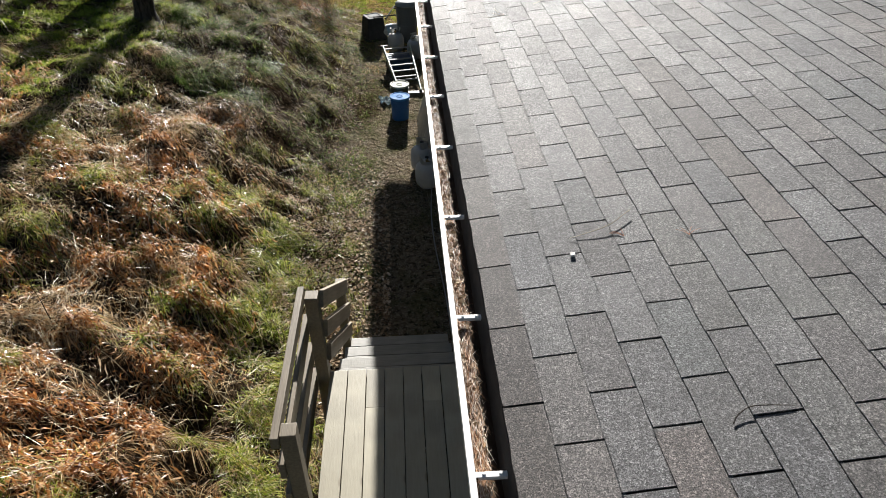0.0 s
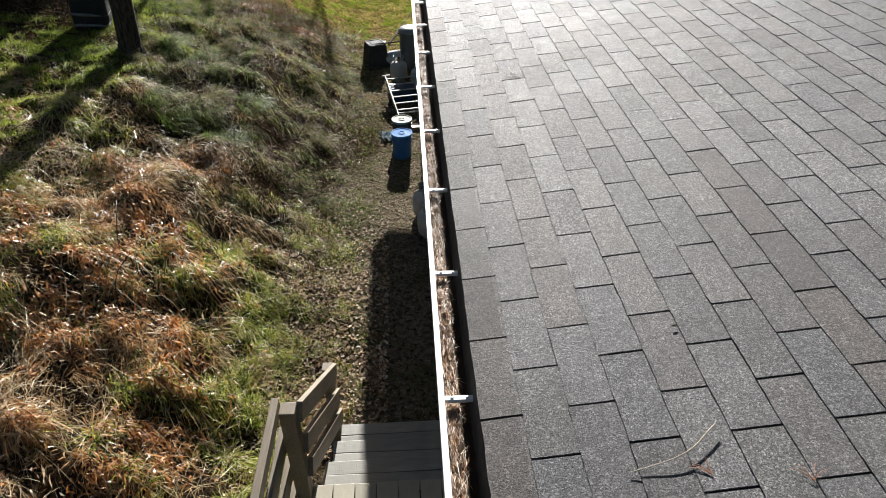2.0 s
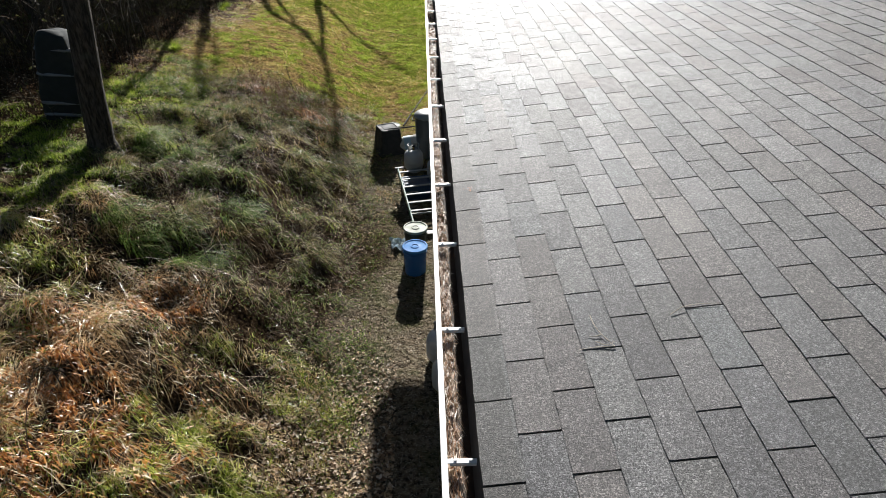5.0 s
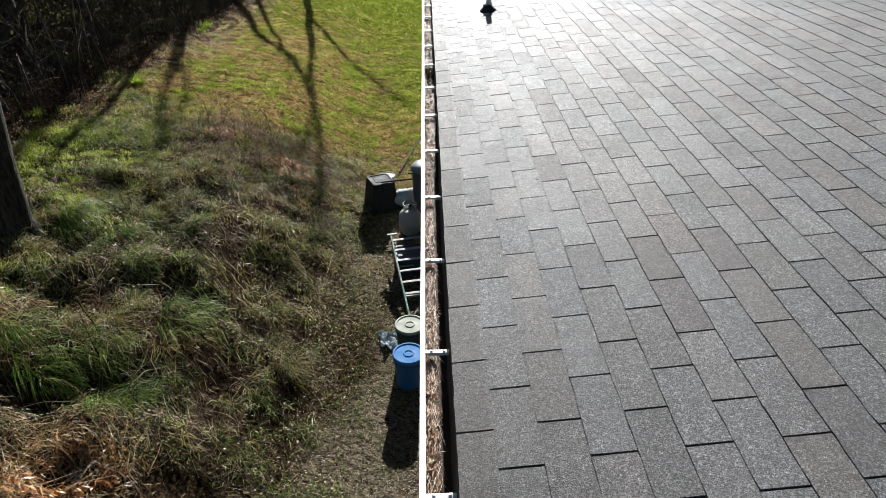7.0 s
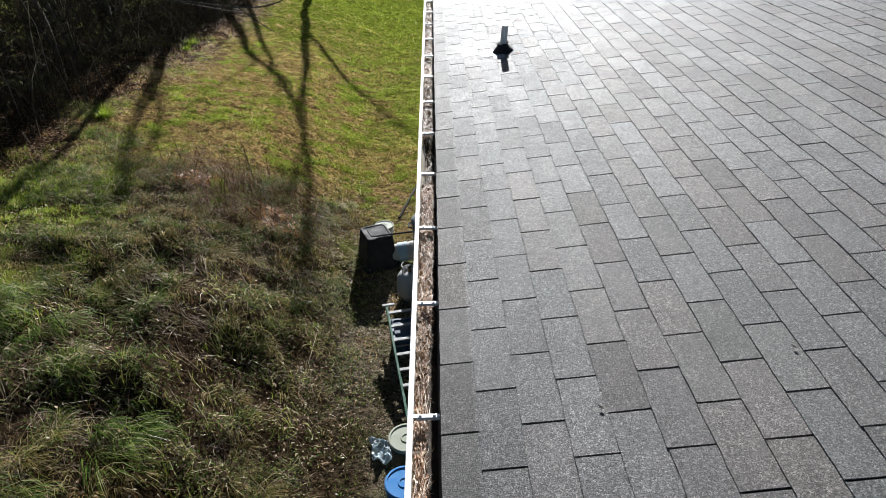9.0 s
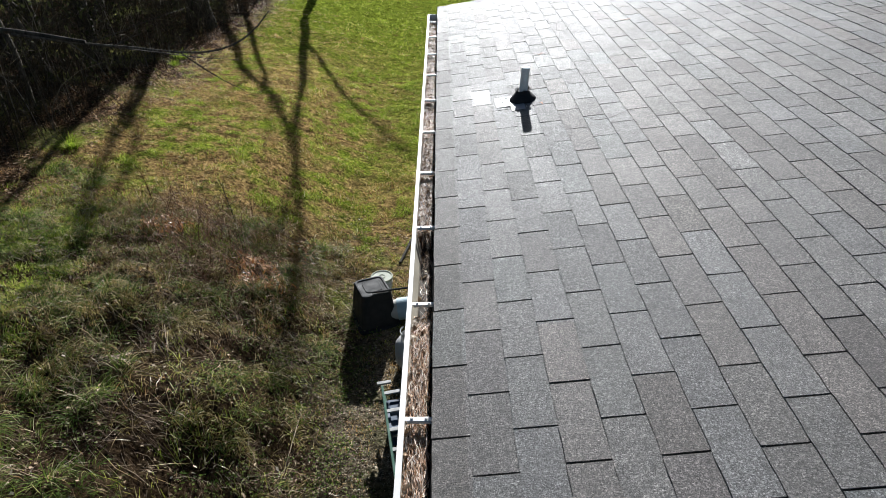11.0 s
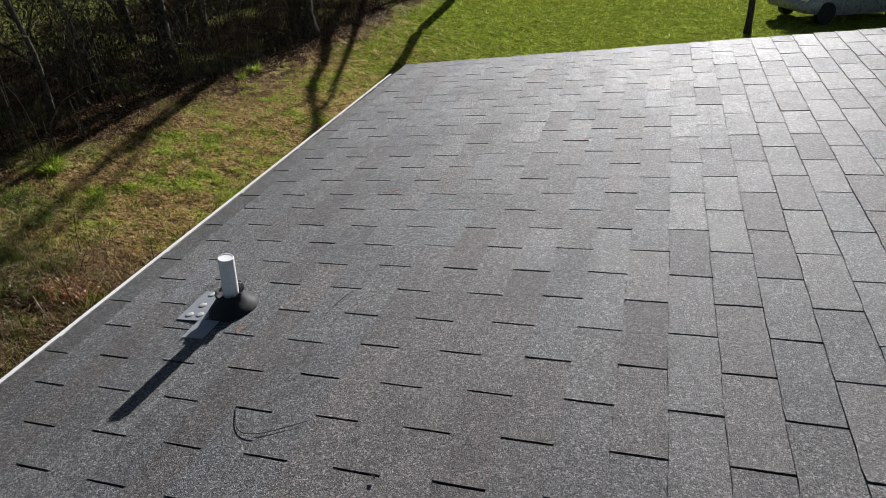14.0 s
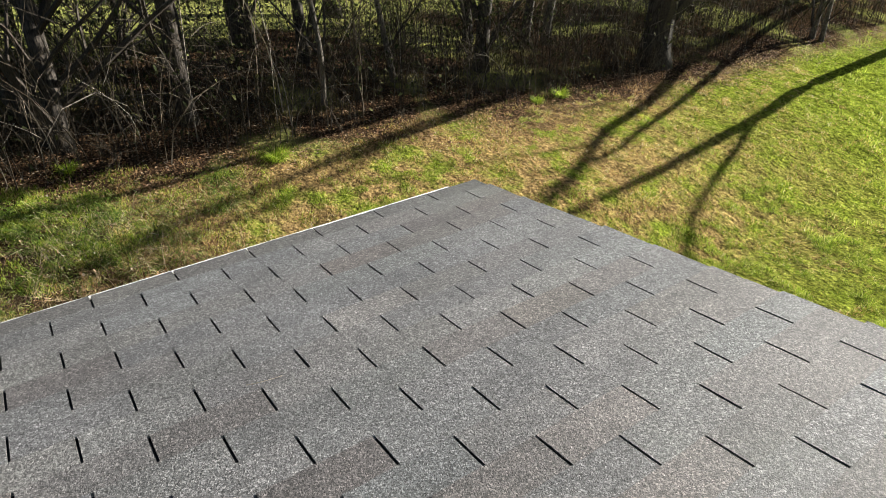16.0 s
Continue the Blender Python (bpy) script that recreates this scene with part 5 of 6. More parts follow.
# ---- brush of the wood: thin stems and twigs ----
def brush(name, n, xa, xb, ya, yb, low, high, seed, label, lean=0.35, material=M_BRUSH):
    g = np.random.default_rng(seed)
    x, y = g.uniform(xa, xb, n), g.uniform(ya, yb, n)
    x = x - 0.5 * value_noise(x, y, 1.6, seed)
    keep = g.random(n) < 0.25 + 1.1 * value_noise(x, y, 1.1, seed + 3)
    x, y = x[keep], y[keep]
    n = len(x)
    length = g.uniform(low, high, n) * (0.6 + 0.8 * g.random(n) ** 2)
    base = np.stack([x, y, lie(x, y) - 0.02], 1)
    way, droop = g.random(n) * 6.283, g.uniform(0.02, lean, n) * (1 + 1.5 * (g.random(n) < 0.2))
    verts_all, quads_all, tris_all, count = [], [], [], 0

    def strips(base, way, length, radius, start_angle, bend, segs):
        nonlocal count
        m = len(base)
        head = np.stack([np.cos(way), np.sin(way), np.zeros(m)], 1)
        side = np.stack([-np.sin(way), np.cos(way), np.zeros(m)], 1)
        at, ang, rows, mids = base.copy(), start_angle.copy(), [], []
        for k in range(segs + 1):
            r = (radius * (1 - 0.75 * k / segs))[:, None]
            up = head * np.cos(ang)[:, None] - np.array([0, 0, 1.0]) * np.sin(ang)[:, None]
            rows += [at + side * r, at - side * r * 0.5 + up * r * 0.87, at - side * r * 0.5 - up * r * 0.87]
            mids.append((at.copy(), ang.copy()))
            at = at + (head * np.sin(ang)[:, None] + np.array([0, 0, 1.0]) * np.cos(ang)[:, None]) * (length / segs)[:, None]
            ang = ang + bend / segs + g.normal(0, 0.13, m)
        verts_all.append(np.stack(rows, 1).reshape(-1, 3))
        first = count + np.arange(m)[:, None] * (3 * (segs + 1))
        for k in range(segs):
            for a, b in ((0, 1), (1, 2), (2, 0)):
                quads_all.append(first + np.array([[3 * k + a, 3 * k + b, 3 * k + 3 + b, 3 * k + 3 + a]]))
        count += m * 3 * (segs + 1)
        return mids

    mids = strips(base, way, length, 0.003 + 0.0042 * length * g.random(n), droop * 0.3, droop * 2.2, 5)
    for k in (1, 2, 2, 3, 3, 4):
        at, ang = mids[k]
        pick = g.random(n) < 0.75
        m = int(pick.sum())
        strips(at[pick], way[pick] + g.normal(0, 1.4, m), length[pick] * g.uniform(0.15, 0.45, m), 0.0015 + 0.0013 * length[pick], ang[pick] + g.uniform(0.2, 0.9, m), g.uniform(-0.3, 0.9, m), 3)
    return tagged(mesh_object(name, np.concatenate(verts_all), np.concatenate(quads_all), [], material), label, "brush", kind="stuff")


brush("brush_thicket", 3300, -9.0, -5.05, 11.6, 34.0, 0.5, 2.1, 21, "dense leafless brush along the edge of the wood", 0.6)
# low stems coloured dark for the shade at the wood's foot
brush("brush_low", 2000, -7.4, -5.1, 11.4, 26.0, 0.3, 0.9, 27, "low tangled brush at the wood edge, its shade put into the colour", 0.9, M_BRUSH_SHADED)
brush("brush_deep", 2600, -24.0, -9.0, 8.0, 46.0, 0.9, 3.0, 22, "leafless undergrowth deep in the wood", 0.35, M_BRUSH_FAR_LIT)
brush("brush_weeds", 210, -3.4, -1.5, 12.5, 14.6, 0.2, 0.55, 23, "dead brown weed stalks on the bank", 0.8, M_BRAMBLE)
brush("brambles", 480, -2.5, -0.85, 5.6, 9.8, 0.12, 0.36, 26, "low dark reddish bramble stems beside the path", 1.2)
brush("brush_stalks", 150, -5.0, -2.2, 3.0, 12.0, 0.25, 0.8, 24, "scattered dead weed stalks in the long grass", 0.5)

# mostly unseen growth on the sun's side, added to shade the wood
brush("wood_beyond", 900, -26.0, -6.5, 36.0, 58.0, 3.5, 8.0, 25, "tall leafless thicket added out of view to shade the wood")

# ---- evergreen leaves low in the wood, and fallen leaves ----
def scatter(n, xa, xb, ya, yb, seed, keep=None, up=0.0):
    g = np.random.default_rng(seed)
    x, y = g.uniform(xa, xb, n), g.uniform(ya, yb, n)
    if keep is not None:
        k = g.random(n) < keep(x, y)
        x, y = x[k], y[k]
    return np.stack([x, y, lie(x, y) + up * g.random(len(x))], 1)


p = scatter(110000, -26, -8.2, 10, 50, 31, lambda x, y: np.clip(2.6 * (value_noise(x, y, 2.1, 5) - 0.36), 0, 1), 1.0)
p[:, 2] += 0.5 * value_noise(p[:, 0], p[:, 1], 1.3, 9)
leaves("evergreen_undergrowth", p, rng.uniform(0.02, 0.05, len(p)), M_IVY, "small evergreen leaves of the undergrowth", "undergrowth", 1.2)
# leaves added to darken the thicket, with its shade in their colour
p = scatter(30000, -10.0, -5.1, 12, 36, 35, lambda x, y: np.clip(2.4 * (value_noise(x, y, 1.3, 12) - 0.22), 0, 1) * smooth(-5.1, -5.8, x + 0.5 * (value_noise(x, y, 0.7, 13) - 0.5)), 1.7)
leaves("thicket_leaves", p, rng.uniform(0.015, 0.04, len(p)), blade_material("shade_dark_thicket_leaves", (0.0, (0.02, 0.025, 0.01)), (0.6, (0.05, 0.055, 0.022)), (0.9, (0.10, 0.09, 0.04)), (1.0, (0.20, 0.21, 0.08)), rough=0.7, passing=0.25, shine=0.03), "dark leaves added to put shade into the thicket", "undergrowth", 1.2)
p = scatter(70000, -7.0, -3.6, 12.0, 32, 32, lambda x, y: smooth(-4.1, -4.9, x + 0.8 * (value_noise(x, y, 0.9, 6) - 0.5)) * smooth(-6.2, -5.6, x) * (0.25 + 0.75 * value_noise(x, y, 0.5, 8)), 0.03)
leaves("leaf_litter_edge", p, rng.uniform(0.010, 0.024, len(p)), M_LITTER, "brown fallen leaves along the wood edge", "fallen leaves", 0.22)
# pale leaves are thinned along the house's shadow to keep that strip dark
p = scatter(38000, -2.4, 0.4, 4.4, 15.5, 33, lambda x, y: (0.15 + 0.5 * smooth(-1.9, -1.2, x)) * (1 - 0.93 * smooth(-1.0, -0.65, x) * smooth(12.0, 9.5, y)) * (0.1 + 0.9 * value_noise(x, y, 0.35, 4) ** 2), 0.01)
p[:, 2] += 0.008
leaves("leaf_litter_path", p, rng.uniform(0.005, 0.016, len(p)), M_LEAF, "pale fallen leaves scattered on the path", "fallen leaves", 0.3)
p = scatter(17000, -8.5, -1.0, 2.0, 13.5, 34, lambda x, y: 0.1 + 0.6 * value_noise(x, y, 0.8, 14), 0.12)
leaves("leaf_litter_bank", p, rng.uniform(0.007, 0.02, len(p)), M_LEAF, "brown fallen leaves caught in the long grass", "fallen leaves", 0.9)

# ---- grass ----
def tufts(name, count, area, per, low, high, seed, keep, material, label, width=(0.003, 0.007), lean=(0.3, 1.1), spread=0.09, drift=(0.4, -0.3)):
    """Clumps of long blades that fan out and lean downhill."""
    g = np.random.default_rng(seed)
    x, y = g.uniform(area[0], area[1], count), g.uniform(area[2], area[3], count)
    k = g.random(count) < keep(x, y)
    x, y = x[k], y[k]
    size = g.uniform(0.6, 1.3, len(x))
    who = np.repeat(np.arange(len(x)), per)
    n = len(who)
    way = g.random(n) * 6.283
    off = g.random(n) ** 0.7 * spread * size[who]
    bx, by = x[who] + np.cos(way) * off, y[who] + np.sin(way) * off
    hx, hy = 0.7 * np.cos(way) + drift[0] + 0.5 * (value_noise(x, y, 1.5, 3) - 0.5)[who], 0.7 * np.sin(way) + drift[1] + 0.8 * (value_noise(x, y, 1.7, 7) - 0.5)[who]
    base = np.stack([bx, by, lie(bx, by) - 0.01], 1)
    return blades(name, base, np.arctan2(hy, hx), g.uniform(low, high, n) * size[who], g.uniform(*width, n), g.uniform(*lean, n), material, label, "grass", 3)


# opens gaps where the darkened ground stands for the shadows of the clumps
clumpy = lambda x, y: np.clip(5.0 * (0.6 * value_noise(x, y, 0.21, 8) + 0.4 * value_noise(x, y, 0.10, 83) - 0.33), 0.22, 1)


def strew(name, count, area, seed, keep, length, width, lift, material, label, along=None):
    g = np.random.default_rng(seed)
    x, y = g.uniform(area[0], area[1], count), g.uniform(area[2], area[3], count)
    k = g.random(count) < keep(x, y) * clumpy(x, y)
    x, y = x[k], y[k]
    n = len(x)
    way = None if along is None else along + 3.0 * (value_noise(x, y, 0.8, seed) - 0.5) + g.normal(0, 0.85, n)
    return straws(name, x, y, g.uniform(*length, n) * (0.7 + 0.6 * g.random(n)), g.uniform(*width, n), lift, material, label, "dead grass", seed + 1, way)


mottle = lambda x, y, size, seed, cut, gain: np.clip(gain * (0.65 * value_noise(x, y, size, seed) + 0.35 * value_noise(x, y, size * 0.3, seed + 1) - cut), 0, 1)
bank_side = lambda x, a=-0.62, b=-1.15: smooth(a, b, x)
RUST_AT = ((-2.72, 5.07, 0.5), (-2.66, 5.9, 0.4), (-2.78, 3.75, 0.4), (-2.18, 4.03, 0.32), (-2.69, 3.12, 0.42), (-2.71, 2.61, 0.42), (-3.05, 4.82, 0.42), (-2.43, 3.67, 0.3), (-3.19, 7.12, 0.28), (-2.89, 6.31, 0.4), (-2.58, 7.71, 0.28), (-1.97, 13.4, 0.3), (-3.05, 13.7, 0.22), (-1.55, 14.2, 0.25))
GREEN_AT = ((-1.73, 5.75, 0.5), (-1.26, 5.65, 0.45), (-2.15, 5.69, 0.4), (-2.09, 6.37, 0.36), (-2.53, 5.85, 0.22), (-1.62, 4.9, 0.4), (-3.54, 4.49, 0.16), (-4.02, 6.54, 0.25), (-1.34, 5.1, 0.4), (-3.3, 5.9, 0.25))
STRAW_AT = ((-3.26, 4.52, 0.4), (-3.23, 3.9, 0.5), (-3.14, 6.17, 0.4), (-2.98, 7.05, 0.3), (-2.8, 4.15, 0.35), (-2.35, 8.0, 0.25), (-2.45, 4.9, 0.3))
TUSSOCKS = ((-2.99, 8.73, 0.42), (-2.67, 8.6, 0.3), (-3.32, 8.71, 0.36), (-2.71, 10.94, 0.3), (-3.45, 10.44, 0.3), (-2.4, 9.61, 0.28))
lush = lambda x, y: spots(x, y, GREEN_AT)
hollow = lambda x, y: 1 - 0.5 * spots(x, y, HOLLOWS)
rust = lambda x, y: np.clip(0.75 * mottle(x, y, 0.55, 15, 0.50, 7) * smooth(8.0, 5.8, y + 0.6 * (x + 3)) + spots(x, y, RUST_AT), 0, 1) * (0.35 + 0.65 * mottle(x, y, 0.16, 85, 0.36, 6)) * bank_side(x, -1.5, -2.1) * (1 - 0.7 * lush(x, y))
green = lambda x, y: np.clip(mottle(x, y, 0.5, 17, 0.59 + 0.10 * smooth(-2.0, -2.9, x), 7) * (1 - 0.7 * spots(x, y, RUST_AT)) + lush(x, y) * mottle(x, y, 0.2, 71, 0.40, 6), 0, 1) * bank_side(x, -0.75, -1.15)
# dark-looking end of the bank: its shade is carried by darker-coloured plants
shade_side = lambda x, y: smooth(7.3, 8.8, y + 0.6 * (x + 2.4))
strawy = lambda x, y: np.clip(0.3 + 0.5 * mottle(x, y, 0.6, 16, 0.45, 6) + 0.8 * spots(x, y, STRAW_AT), 0, 1)
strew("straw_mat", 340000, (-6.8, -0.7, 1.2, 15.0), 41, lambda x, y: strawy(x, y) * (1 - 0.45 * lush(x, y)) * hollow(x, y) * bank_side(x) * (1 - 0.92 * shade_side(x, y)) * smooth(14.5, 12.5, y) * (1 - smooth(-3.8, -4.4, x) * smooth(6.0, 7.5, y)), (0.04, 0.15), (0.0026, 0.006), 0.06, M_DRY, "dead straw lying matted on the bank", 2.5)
strew("rust_mat", 480000, (-6.8, -1.3, 1.2, 14.5), 42, lambda x, y: rust(x, y) * hollow(x, y), (0.03, 0.09), (0.008, 0.02), 0.09, M_RUST, "rust-brown dead fern fronds on the bank")
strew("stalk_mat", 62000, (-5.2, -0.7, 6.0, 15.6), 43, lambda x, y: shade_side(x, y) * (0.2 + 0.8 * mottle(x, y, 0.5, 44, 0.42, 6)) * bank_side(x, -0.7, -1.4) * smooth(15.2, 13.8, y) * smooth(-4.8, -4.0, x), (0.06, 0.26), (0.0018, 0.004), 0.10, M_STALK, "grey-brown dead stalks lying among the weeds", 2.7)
strew("pale_straws", 80000, (-6.5, -1.3, 1.2, 12.5), 45, lambda x, y: np.clip(0.09 + 0.45 * mottle(x, y, 0.5, 47, 0.50, 6) + 0.4 * spots(x, y, STRAW_AT), 0, 1) * bank_side(x, -1.2, -2.0) * (1 - 0.85 * shade_side(x, y)), (0.14, 0.42), (0.0028, 0.005), 0.10, M_PALE_STRAW, "pale straw stems bent over on the bank", 2.6)
strew("dead_stalks", 7500, (-3.7, -1.3, 12.0, 15.2), 75, lambda x, y: smooth(1.4, 0.3, np.hypot((x + 2.45) * 0.9, y - 13.6)), (0.10, 0.45), (0.002, 0.005), 0.30, M_BRAMBLE, "tangle of dead reddish weed stalks at the end of the bank")
strew("long_stalks", 520, (-5.2, -1.2, 2.5, 14.6), 46, lambda x, y: 0.75 + 0 * x, (0.4, 0.9), (0.004, 0.006), 0.14, M_STALK, "long pale fallen weed stalks on the bank")
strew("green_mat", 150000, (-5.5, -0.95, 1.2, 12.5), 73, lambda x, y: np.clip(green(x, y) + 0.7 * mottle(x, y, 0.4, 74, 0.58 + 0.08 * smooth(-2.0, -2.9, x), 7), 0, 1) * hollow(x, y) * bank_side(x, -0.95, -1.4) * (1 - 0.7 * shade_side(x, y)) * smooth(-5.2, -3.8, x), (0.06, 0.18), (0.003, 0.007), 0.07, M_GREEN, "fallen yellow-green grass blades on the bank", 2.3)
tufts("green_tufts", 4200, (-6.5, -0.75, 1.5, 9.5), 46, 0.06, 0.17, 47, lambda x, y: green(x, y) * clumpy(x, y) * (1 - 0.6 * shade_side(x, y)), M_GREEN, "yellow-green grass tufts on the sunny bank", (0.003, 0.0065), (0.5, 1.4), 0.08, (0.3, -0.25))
tufts("straw_tufts", 520, (-6.5, -1.5, 1.5, 9.5), 44, 0.14, 0.32, 48, lambda x, y: np.clip(mottle(x, y, 0.7, 49, 0.45, 5) + 0.6 * spots(x, y, STRAW_AT), 0, 1) * hollow(x, y), M_DRY, "bent tufts of dry straw-coloured grass", (0.0025, 0.005), (0.9, 1.5), 0.09, (0.6, -0.4))
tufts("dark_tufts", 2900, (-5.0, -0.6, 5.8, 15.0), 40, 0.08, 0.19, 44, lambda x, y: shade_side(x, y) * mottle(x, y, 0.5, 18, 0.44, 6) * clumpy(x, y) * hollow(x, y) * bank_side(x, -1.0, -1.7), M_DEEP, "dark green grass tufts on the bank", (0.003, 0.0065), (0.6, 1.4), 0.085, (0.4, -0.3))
tufts("dry_tufts", 200, (-4.2, -1.4, 7.5, 13.5), 46, 0.14, 0.30, 53, lambda x, y: shade_side(x, y) * mottle(x, y, 0.6, 86, 0.48, 6), M_STRAWGREEN, "half-dead arching grass tufts on the bank", (0.0025, 0.005), (0.9, 1.5), 0.09, (0.7, -0.3))
tufts("weed_tufts", 900, (-3.9, -1.1, 10.8, 14.6), 34, 0.06, 0.15, 93, lambda x, y: mottle(x, y, 0.4, 94, 0.40, 6) * clumpy(x, y), M_STRAWGREEN, "half-dead grass tufts among the weed stalks", (0.003, 0.006), (0.5, 1.4), 0.08, (0.3, -0.3))
tufts("long_tussocks", 420, (-4.2, -1.8, 7.0, 12.8), 90, 0.18, 0.40, 50, lambda x, y: 0.34 * spots(x, y, TUSSOCKS), M_TUSSOCK, "arching long green grass tussocks on the bank", (0.003, 0.0065), (0.8, 1.4), 0.10, (1.1, -0.6))
for k, (x, y, s) in enumerate(((-4.98, 15.57, 1.0), (-5.45, 13.32, 0.55), (-5.41, 20.94, 1.0), (-5.3, 20.3, 0.6))):
    g = np.random.default_rng(60 + k)
    n = int(420 * s)
    way = g.random(n) * 6.283
    base = np.stack([x + np.cos(way) * 0.14 * s * g.random(n), y + np.sin(way) * 0.14 * s * g.random(n), np.full(n, level(x, y) - 0.01)], 1)
    ob = blades("grass_tuft", base, way, g.uniform(0.10, 0.24, n) * s ** 0.5, g.uniform(0.004, 0.009, n), g.uniform(0.4, 1.3, n), M_LAWN, "bright green grass tuft at the wood edge", "grass tuft", 3)


def short(name, n, area, low, high, seed, keep, material, label, width=(0.003, 0.006), lean=(0.2, 1.0)):
    p = scatter(n, *area, seed, keep)
    g = np.random.default_rng(seed + 100)
    m = len(p)
    p[:, 2] -= 0.004
    return blades(name, p, g.random(m) * 6.283, g.uniform(low, high, m) * (0.25 + 1.6 * value_noise(p[:, 0], p[:, 1], 0.13, 61) ** 1.5), g.uniform(*width, m), g.uniform(*lean, m), material, label, "grass", 1)


tan_share = lambda x, y: np.clip(0.10 + 1.0 * mottle(x, y, 0.6, 24, 0.50 - 0.22 * np.maximum(smooth(-0.4, -2.4, x), smooth(19.0, 15.5, y)), 4.5) + 0.5 * (value_noise(x, y, 0.16, 92) - 0.5), 0, 1) * smooth(29, 18.0, y + 3.0 * smooth(-2.0, -4.5, x) * -1)
mown = lambda x, y: smooth(12.6, 14.6, y + 1.5 * (value_noise(x, y, 1.2, 26) - 0.5)) * smooth(-5.4, -4.4, x + 0.8 * (value_noise(x, y, 0.6, 77) - 0.5))
thick = lambda x, y: 0.05 + 0.95 * mottle(x, y, 0.13, 61, 0.42, 6)
short("lawn_grass", 620000, (-6.4, 1.0, 12.4, 22), 0.022, 0.055, 51, lambda x, y: mown(x, y) * (1 - 0.85 * tan_share(x, y)) * thick(x, y), M_LAWN, "short bright green mown lawn", (0.004, 0.008), (0.7, 2.0))
short("lawn_grass_beyond", 260000, (-6.6, 11.0, 21.5, 40), 0.035, 0.085, 58, lambda x, y: mown(x, y) * (1 - 0.7 * tan_share(x, y)) * (1 - 0.8 * mottle(x, y, 1.2, 66, 0.55, 6)) * thick(x, y), M_LAWN, "short bright green mown lawn behind the house", (0.006, 0.013), (0.5, 1.7))
short("lawn_grass_beside", 90000, (1.0, 9.0, 14.9, 22), 0.02, 0.05, 59, lambda x, y: (1 - 0.6 * tan_share(x, y)) * thick(x, y), M_LAWN, "short bright green mown lawn beside the gable", (0.005, 0.011), (0.5, 1.7))
short("tan_grass", 460000, (-6.5, 2.0, 11.0, 27), 0.022, 0.055, 52, lambda x, y: (smooth(10.6, 12.9, y) + smooth(-3.8, -4.4, x)) * tan_share(x, y) * thick(x, y) * smooth(-5.6, -4.6, x) + 0.03, M_TAN, "short tan dead grass in the lawn", (0.004, 0.008), (0.8, 2.1))
short("bank_grass", 70000, (-8, -0.7, 1.5, 16), 0.03, 0.09, 54, lambda x, y: smooth(-0.7, -1.5, x) * (1 - smooth(-4.2, -5.0, x) * smooth(11.5, 12.5, y)) * (0.06 + np.clip(mottle(x, y, 0.5, 62, 0.54 + 0.08 * smooth(-2.0, -2.9, x), 6) + green(x, y), 0, 1)) * clumpy(x, y) * (1 - 0.45 * shade_side(x, y)), M_GREEN, "short green grass on the bank", (0.003, 0.007))
p = scatter(17000, -1.6, -0.45, 4.3, 8.2, 87, lambda x, y: smooth(8.2, 6.6, y) * (0.15 + 0.85 * value_noise(x, y, 0.25, 88) ** 1.5), 0.02)
leaves("leaf_litter_edge_of_path", p, rng.uniform(0.010, 0.028, len(p)), M_LEAF, "pale fallen leaves between path and bank", "fallen leaves", 0.5)
short("path_grass", 20000, (-1.7, -0.4, 4.3, 8.4), 0.025, 0.07, 89, lambda x, y: smooth(8.4, 6.8, y) * mottle(x, y, 0.28, 90, 0.50, 7) * smooth(-0.6, -0.95, x), M_GREEN, "short sunlit grass beside the path", (0.003, 0.007), (0.4, 1.2))
short("path_moss", 90000, (-1.9, 0.3, 4.6, 15.4), 0.012, 0.035, 55, lambda x, y: mottle(x, y, 0.4, 27, 0.40, 4) * (0.12 + 0.88 * smooth(-0.35, -0.9, x)), M_DEEP, "low green weeds on the bare path", (0.003, 0.007))
short("grass_by_tree", 300000, (-7.0, -2.9, 6.8, 15.5), 0.03, 0.07, 56, lambda x, y: smooth(-3.2, -3.8, x + 0.3 * smooth(12.0, 13.5, y) + 0.5 * smooth(9.5, 8.0, y)) * smooth(6.8, 8.2, y) * mottle(x, y, 0.4, 28, 0.25, 4) * np.maximum(smooth(14.6, 13.2, y), 0.25 * smooth(-5.2, -4.6, x)) * (1 - smooth(-5.0, -5.5, x) * smooth(11.0, 11.8, y)), M_LAWN, "bright green grass round the big tree", (0.004, 0.009), (0.6, 1.9))
p = scatter(150000, -5.0, -0.5, 4.5, 14.6, 57, lambda x, y: (0.5 + 0.4 * shade_side(x, y)) * clumpy(x, y) * hollow(x, y) * mottle(x, y, 0.45, 63, 0.34, 5) * bank_side(x, -0.5, -1.05) * smooth(-4.6, -3.9, x) * smooth(14.2, 12.6, y), 0.07)
leaves("low_weeds", p, rng.uniform(0.006, 0.015, len(p)), M_DEEP, "low broad-leaved green weeds on the bank", "weeds", 0.5)

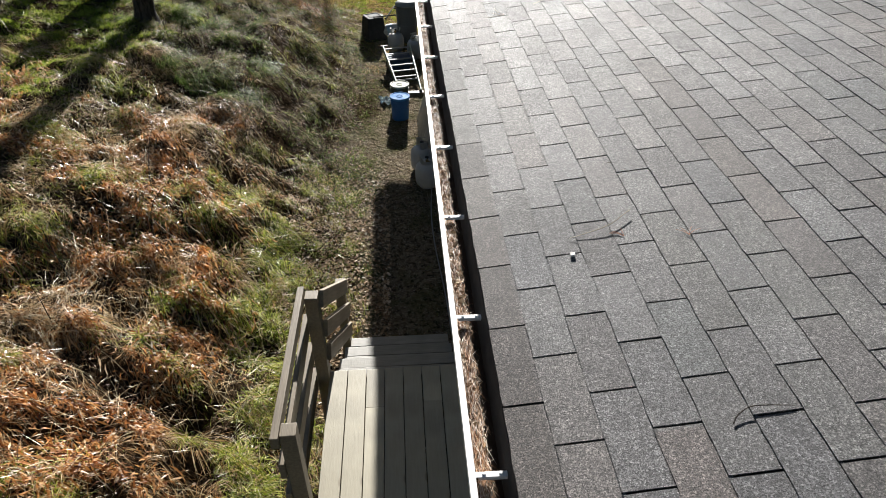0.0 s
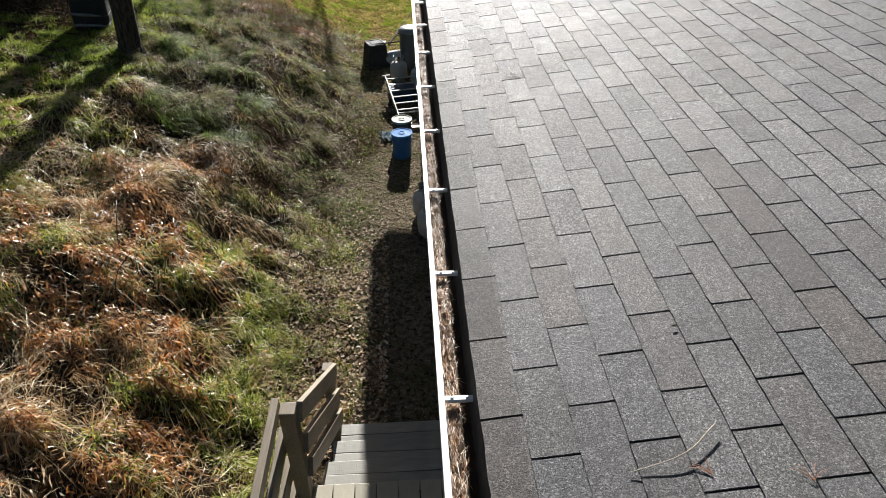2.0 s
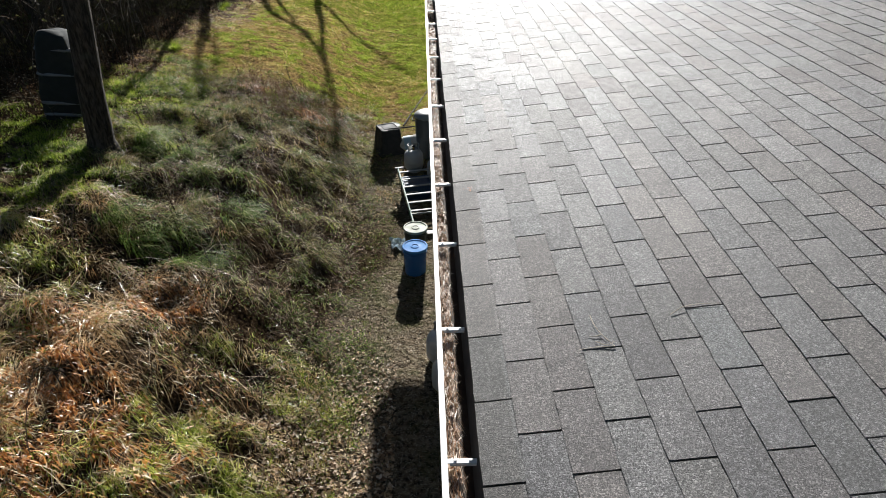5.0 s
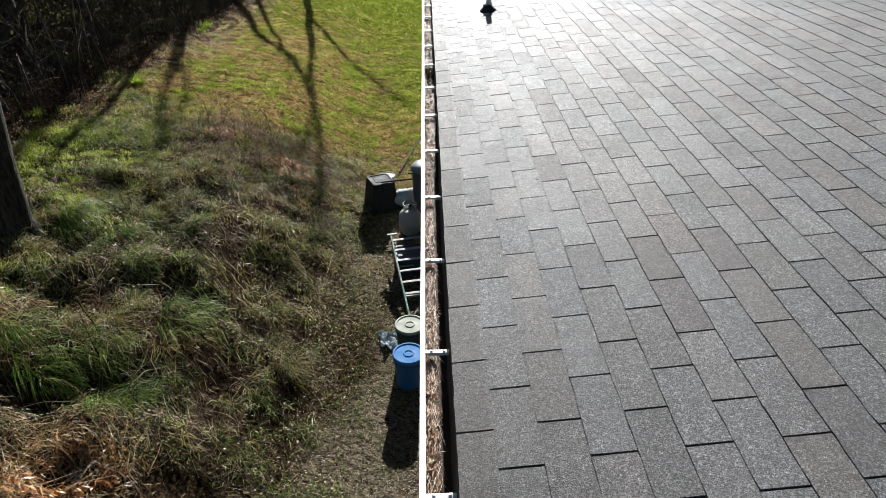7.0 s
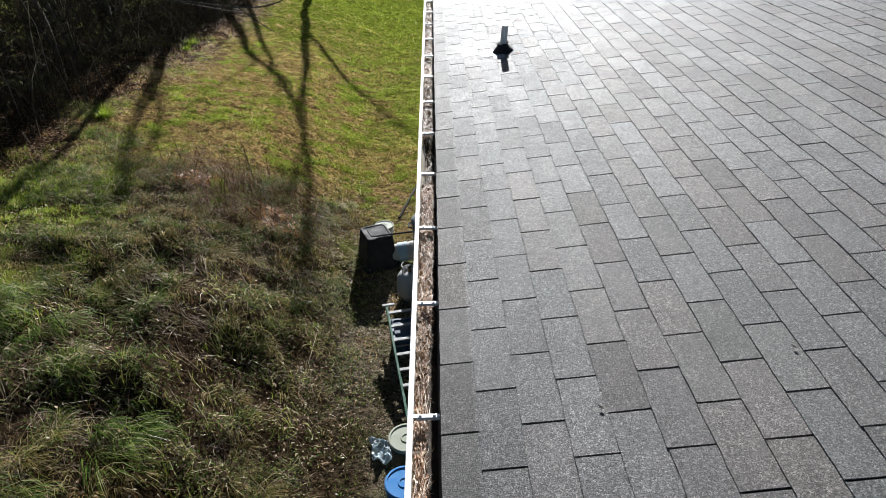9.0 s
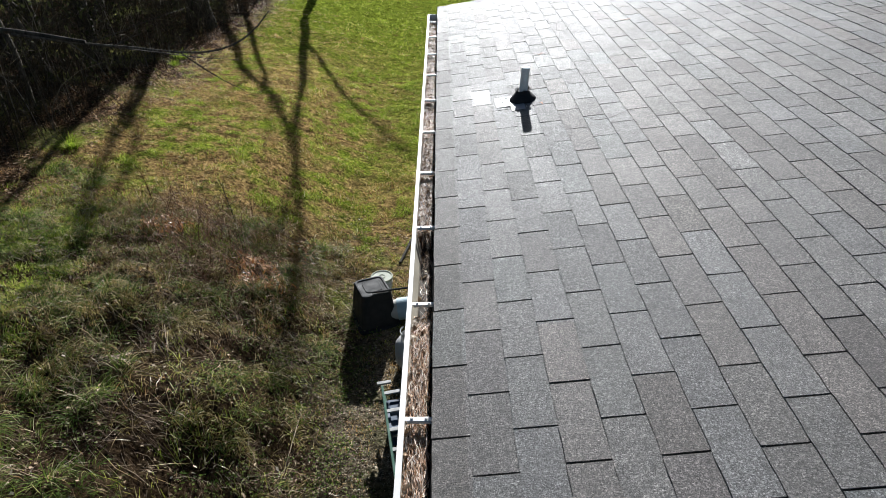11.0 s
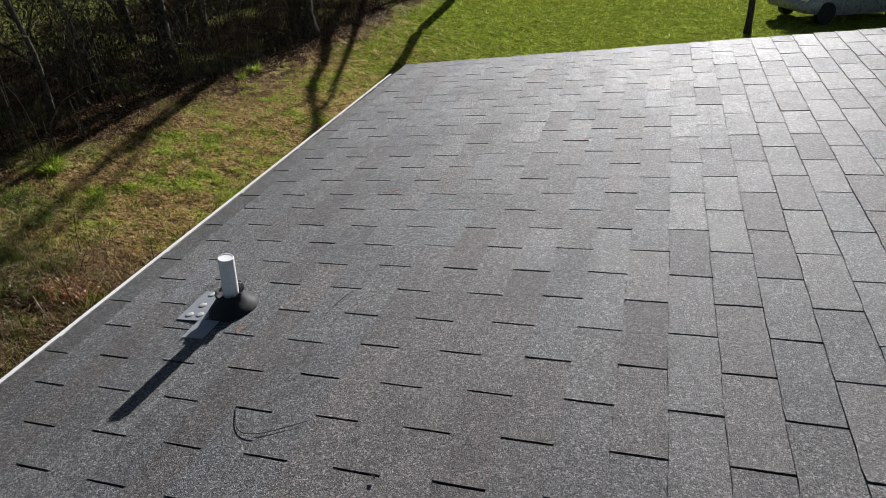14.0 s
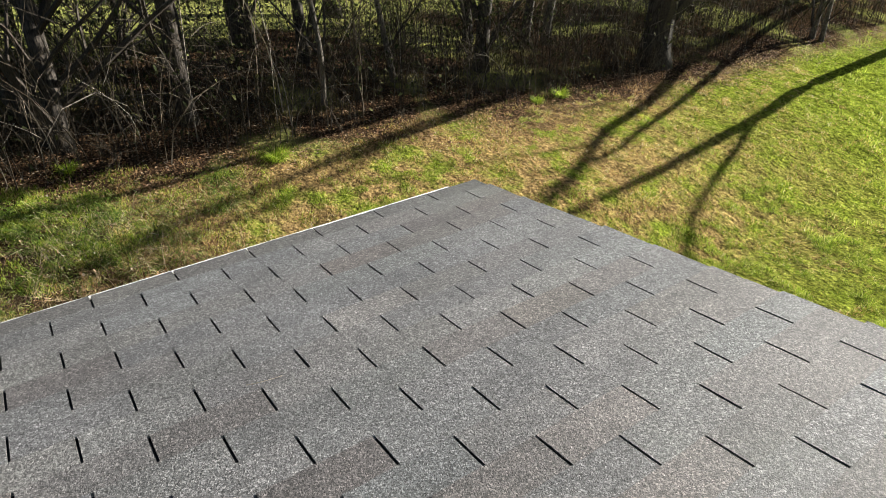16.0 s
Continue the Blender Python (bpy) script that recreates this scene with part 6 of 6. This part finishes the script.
# ---- single bare weeds on the bank ----
random.seed(23)
for x, y, h, label in ((-3.17, 4.48, 0.62, "forked dark bare weed standing in the dead grass"), (-1.61, 7.07, 0.42, "thin dark dead weed standing in the grass"), (-3.86, 10.98, 0.46, "thin dark sapling stake in the grass"), (-2.35, 8.4, 0.3, "thin dark dead weed standing in the grass"), (-2.5, 14.3, 0.5, "dead reddish weed stalk on the bank")):
    w = thing("dead_weed", label, "weed", (x, y, level(x, y) - 0.02), group="bare weeds")
    bm = bmesh.new()
    top = [Vector((0, 0, 0)), Vector((-0.03, 0.02, h * 0.35)), Vector((-0.07, 0.04, h * 0.7)), Vector((-0.08, 0.05, h))]
    tube(bm, top, [0.006, 0.005, 0.0035, 0.002], 5)
    part("stem", bm, M_BARK, w)
    for k in range(5):
        at = top[1].lerp(top[2], k / 4)
        d = Vector((random.uniform(-1, 1), random.uniform(-0.5, 0.5), random.uniform(0.3, 1.0))).normalized() * h * random.uniform(0.2, 0.45)
        part("twig", tube(bmesh.new(), [at, at + d * 0.5 + Vector((0, 0, 0.01)), at + d], [0.003, 0.0025, 0.0014], 4), M_BARK, w)

# ---- pile of cut wood behind the lawn ----
for k in range(9):
    x, y = -4.15 + 0.13 * k + random.uniform(-0.1, 0.1), 32.6 + 0.38 * k + random.uniform(-0.4, 0.4)
    a, ln, r = random.uniform(-1.2, 1.2), random.uniform(0.6, 1.5), random.uniform(0.03, 0.075)
    logs = thing("cut_log", "pale cut branch lying behind the lawn", "log", (x, y, level(x, y) + r - 0.01), math.degrees(a), group="cut logs")
    part("bark_log", tube(bmesh.new(), [(-ln / 2, 0, 0), (0, 0.03, 0.01), (ln / 2, 0, 0)], [r, r * 0.95, r * 0.8], 9), M_CUTWOOD, logs)

# ---- shingle tabs ----
TAB, SHOW, SLOT = 0.3055, 0.1266, 0.007
SLIP = {0: -0.004, 1: 0.004, 3: 0.013, 4: 0.004, 5: 0.006}      # courses nailed a little out of line


def tab_mesh(seed):
    """One worn shingle tab with its butt edge raised; x up the slope."""
    g = random.Random(seed)
    bm = bmesh.new()
    cuts = 7
    rows = []
    for i, (u, top) in enumerate(((0.0, 0.0098), (0.05, 0.0086), (SHOW + 0.012, 0.0055))):
        wob = 0.0017 if i == 0 else 0.0
        rows.append([bm.verts.new((u + g.uniform(-wob, wob), (TAB - SLOT) * (k / cuts - 0.5), top + (g.uniform(-0.0012, 0.0016) if i == 0 else 0))) for k in range(cuts + 1)])
    low = [[bm.verts.new((v.co.x, v.co.y, max(0.0005, v.co.z - 0.0048))) for v in (r[0], r[-1])] for r in rows]
    front = [bm.verts.new((v.co.x + 0.0006, v.co.y, v.co.z - 0.0048)) for v in rows[0]]
    for a, b in zip(rows, rows[1:]):
        for k in range(cuts):
            bm.faces.new((a[k], b[k], b[k + 1], a[k + 1]))
    for k in range(cuts):
        bm.faces.new((rows[0][k], rows[0][k + 1], front[k + 1], front[k]))
    for side in (0, 1):
        for i in range(2):
            c, d = rows[i][-side], rows[i + 1][-side]
            e, f = low[i + 1][side], low[i][side]
            bm.faces.new((c, d, e, f) if side else (d, c, f, e))
    bmesh.ops.recalc_face_normals(bm, faces=bm.faces)
    me = bpy.data.meshes.new("shingle")
    bm.to_mesh(me)
    bm.free()
    return me


random.seed(5)
tabs = [tab_mesh(k) for k in range(8)]
for me in tabs:
    me.materials.append(M_SHINGLE_ONE)
arrays = []
for me in tabs:
    co = np.empty(len(me.vertices) * 3, np.float32)
    me.vertices.foreach_get("co", co)
    arrays.append((co.reshape(-1, 3), np.array([list(p.vertices) for p in me.polygons], np.int32)))
field_v, field_q, at = [], [], 0
roof_m = np.array(ROOF)
for course in range(37):
    u = 0.010 if course == 0 else 0.1245 + SHOW * (course - 1)
    if u + SHOW > run:
        break
    shift = (0.0 if course % 2 == 0 else -0.15275) + (SLIP.get(course, 0.0) if course < 7 else random.uniform(-0.004, 0.004))
    near = course < 5
    first = math.ceil((ROOF_A - 1.108 - shift) / TAB)
    last = math.floor((ROOF_B - 1.108 - shift) / TAB)
    for k in range(first, last + 1):
        a, b = 1.108 + shift + TAB * k, 1.108 + shift + TAB * (k + 1)
        clip = min(b, ROOF_B + random.uniform(-0.004, 0.006))
        if clip - a < 0.02:
            continue
        wide = (clip - a - SLOT) / (TAB - SLOT) if clip < b else 1.0
        m = pose(u + random.uniform(-0.0015, 0.0015), (a + clip) / 2, random.uniform(0, 0.0008), random.gauss(0, 0.14), random.gauss(0, 0.14), random.uniform(-0.25, 0.25)) @ Matrix.Diagonal((1, wide, 1, 1))
        pick = random.randrange(8)
        if near:
            ob = new("shingle", tabs[pick])
            ob.parent = roof
            ob.matrix_basis = ROOF @ m
            if course == 2 and abs((a + clip) / 2 - 11.575) < 0.1:        # one replaced tab beside the vent
                ob.data = tabs[pick].copy()
                ob.data.materials[0] = M_SHINGLE_NEW
                tagged(ob, "pale smooth replaced shingle tab")
        else:
            co, faces = arrays[pick]
            mm = roof_m @ np.array(m)
            field_v.append(co @ mm[:3, :3].T + mm[:3, 3])
            field_q.append(faces + at)
            at += len(co)
field = mesh_object("shingle_field", np.concatenate(field_v), np.concatenate(field_q), [], M_SHINGLE_ALL, roof)
tagged(field, "grey asphalt shingle tabs higher up the slope", "", kind="stuff")
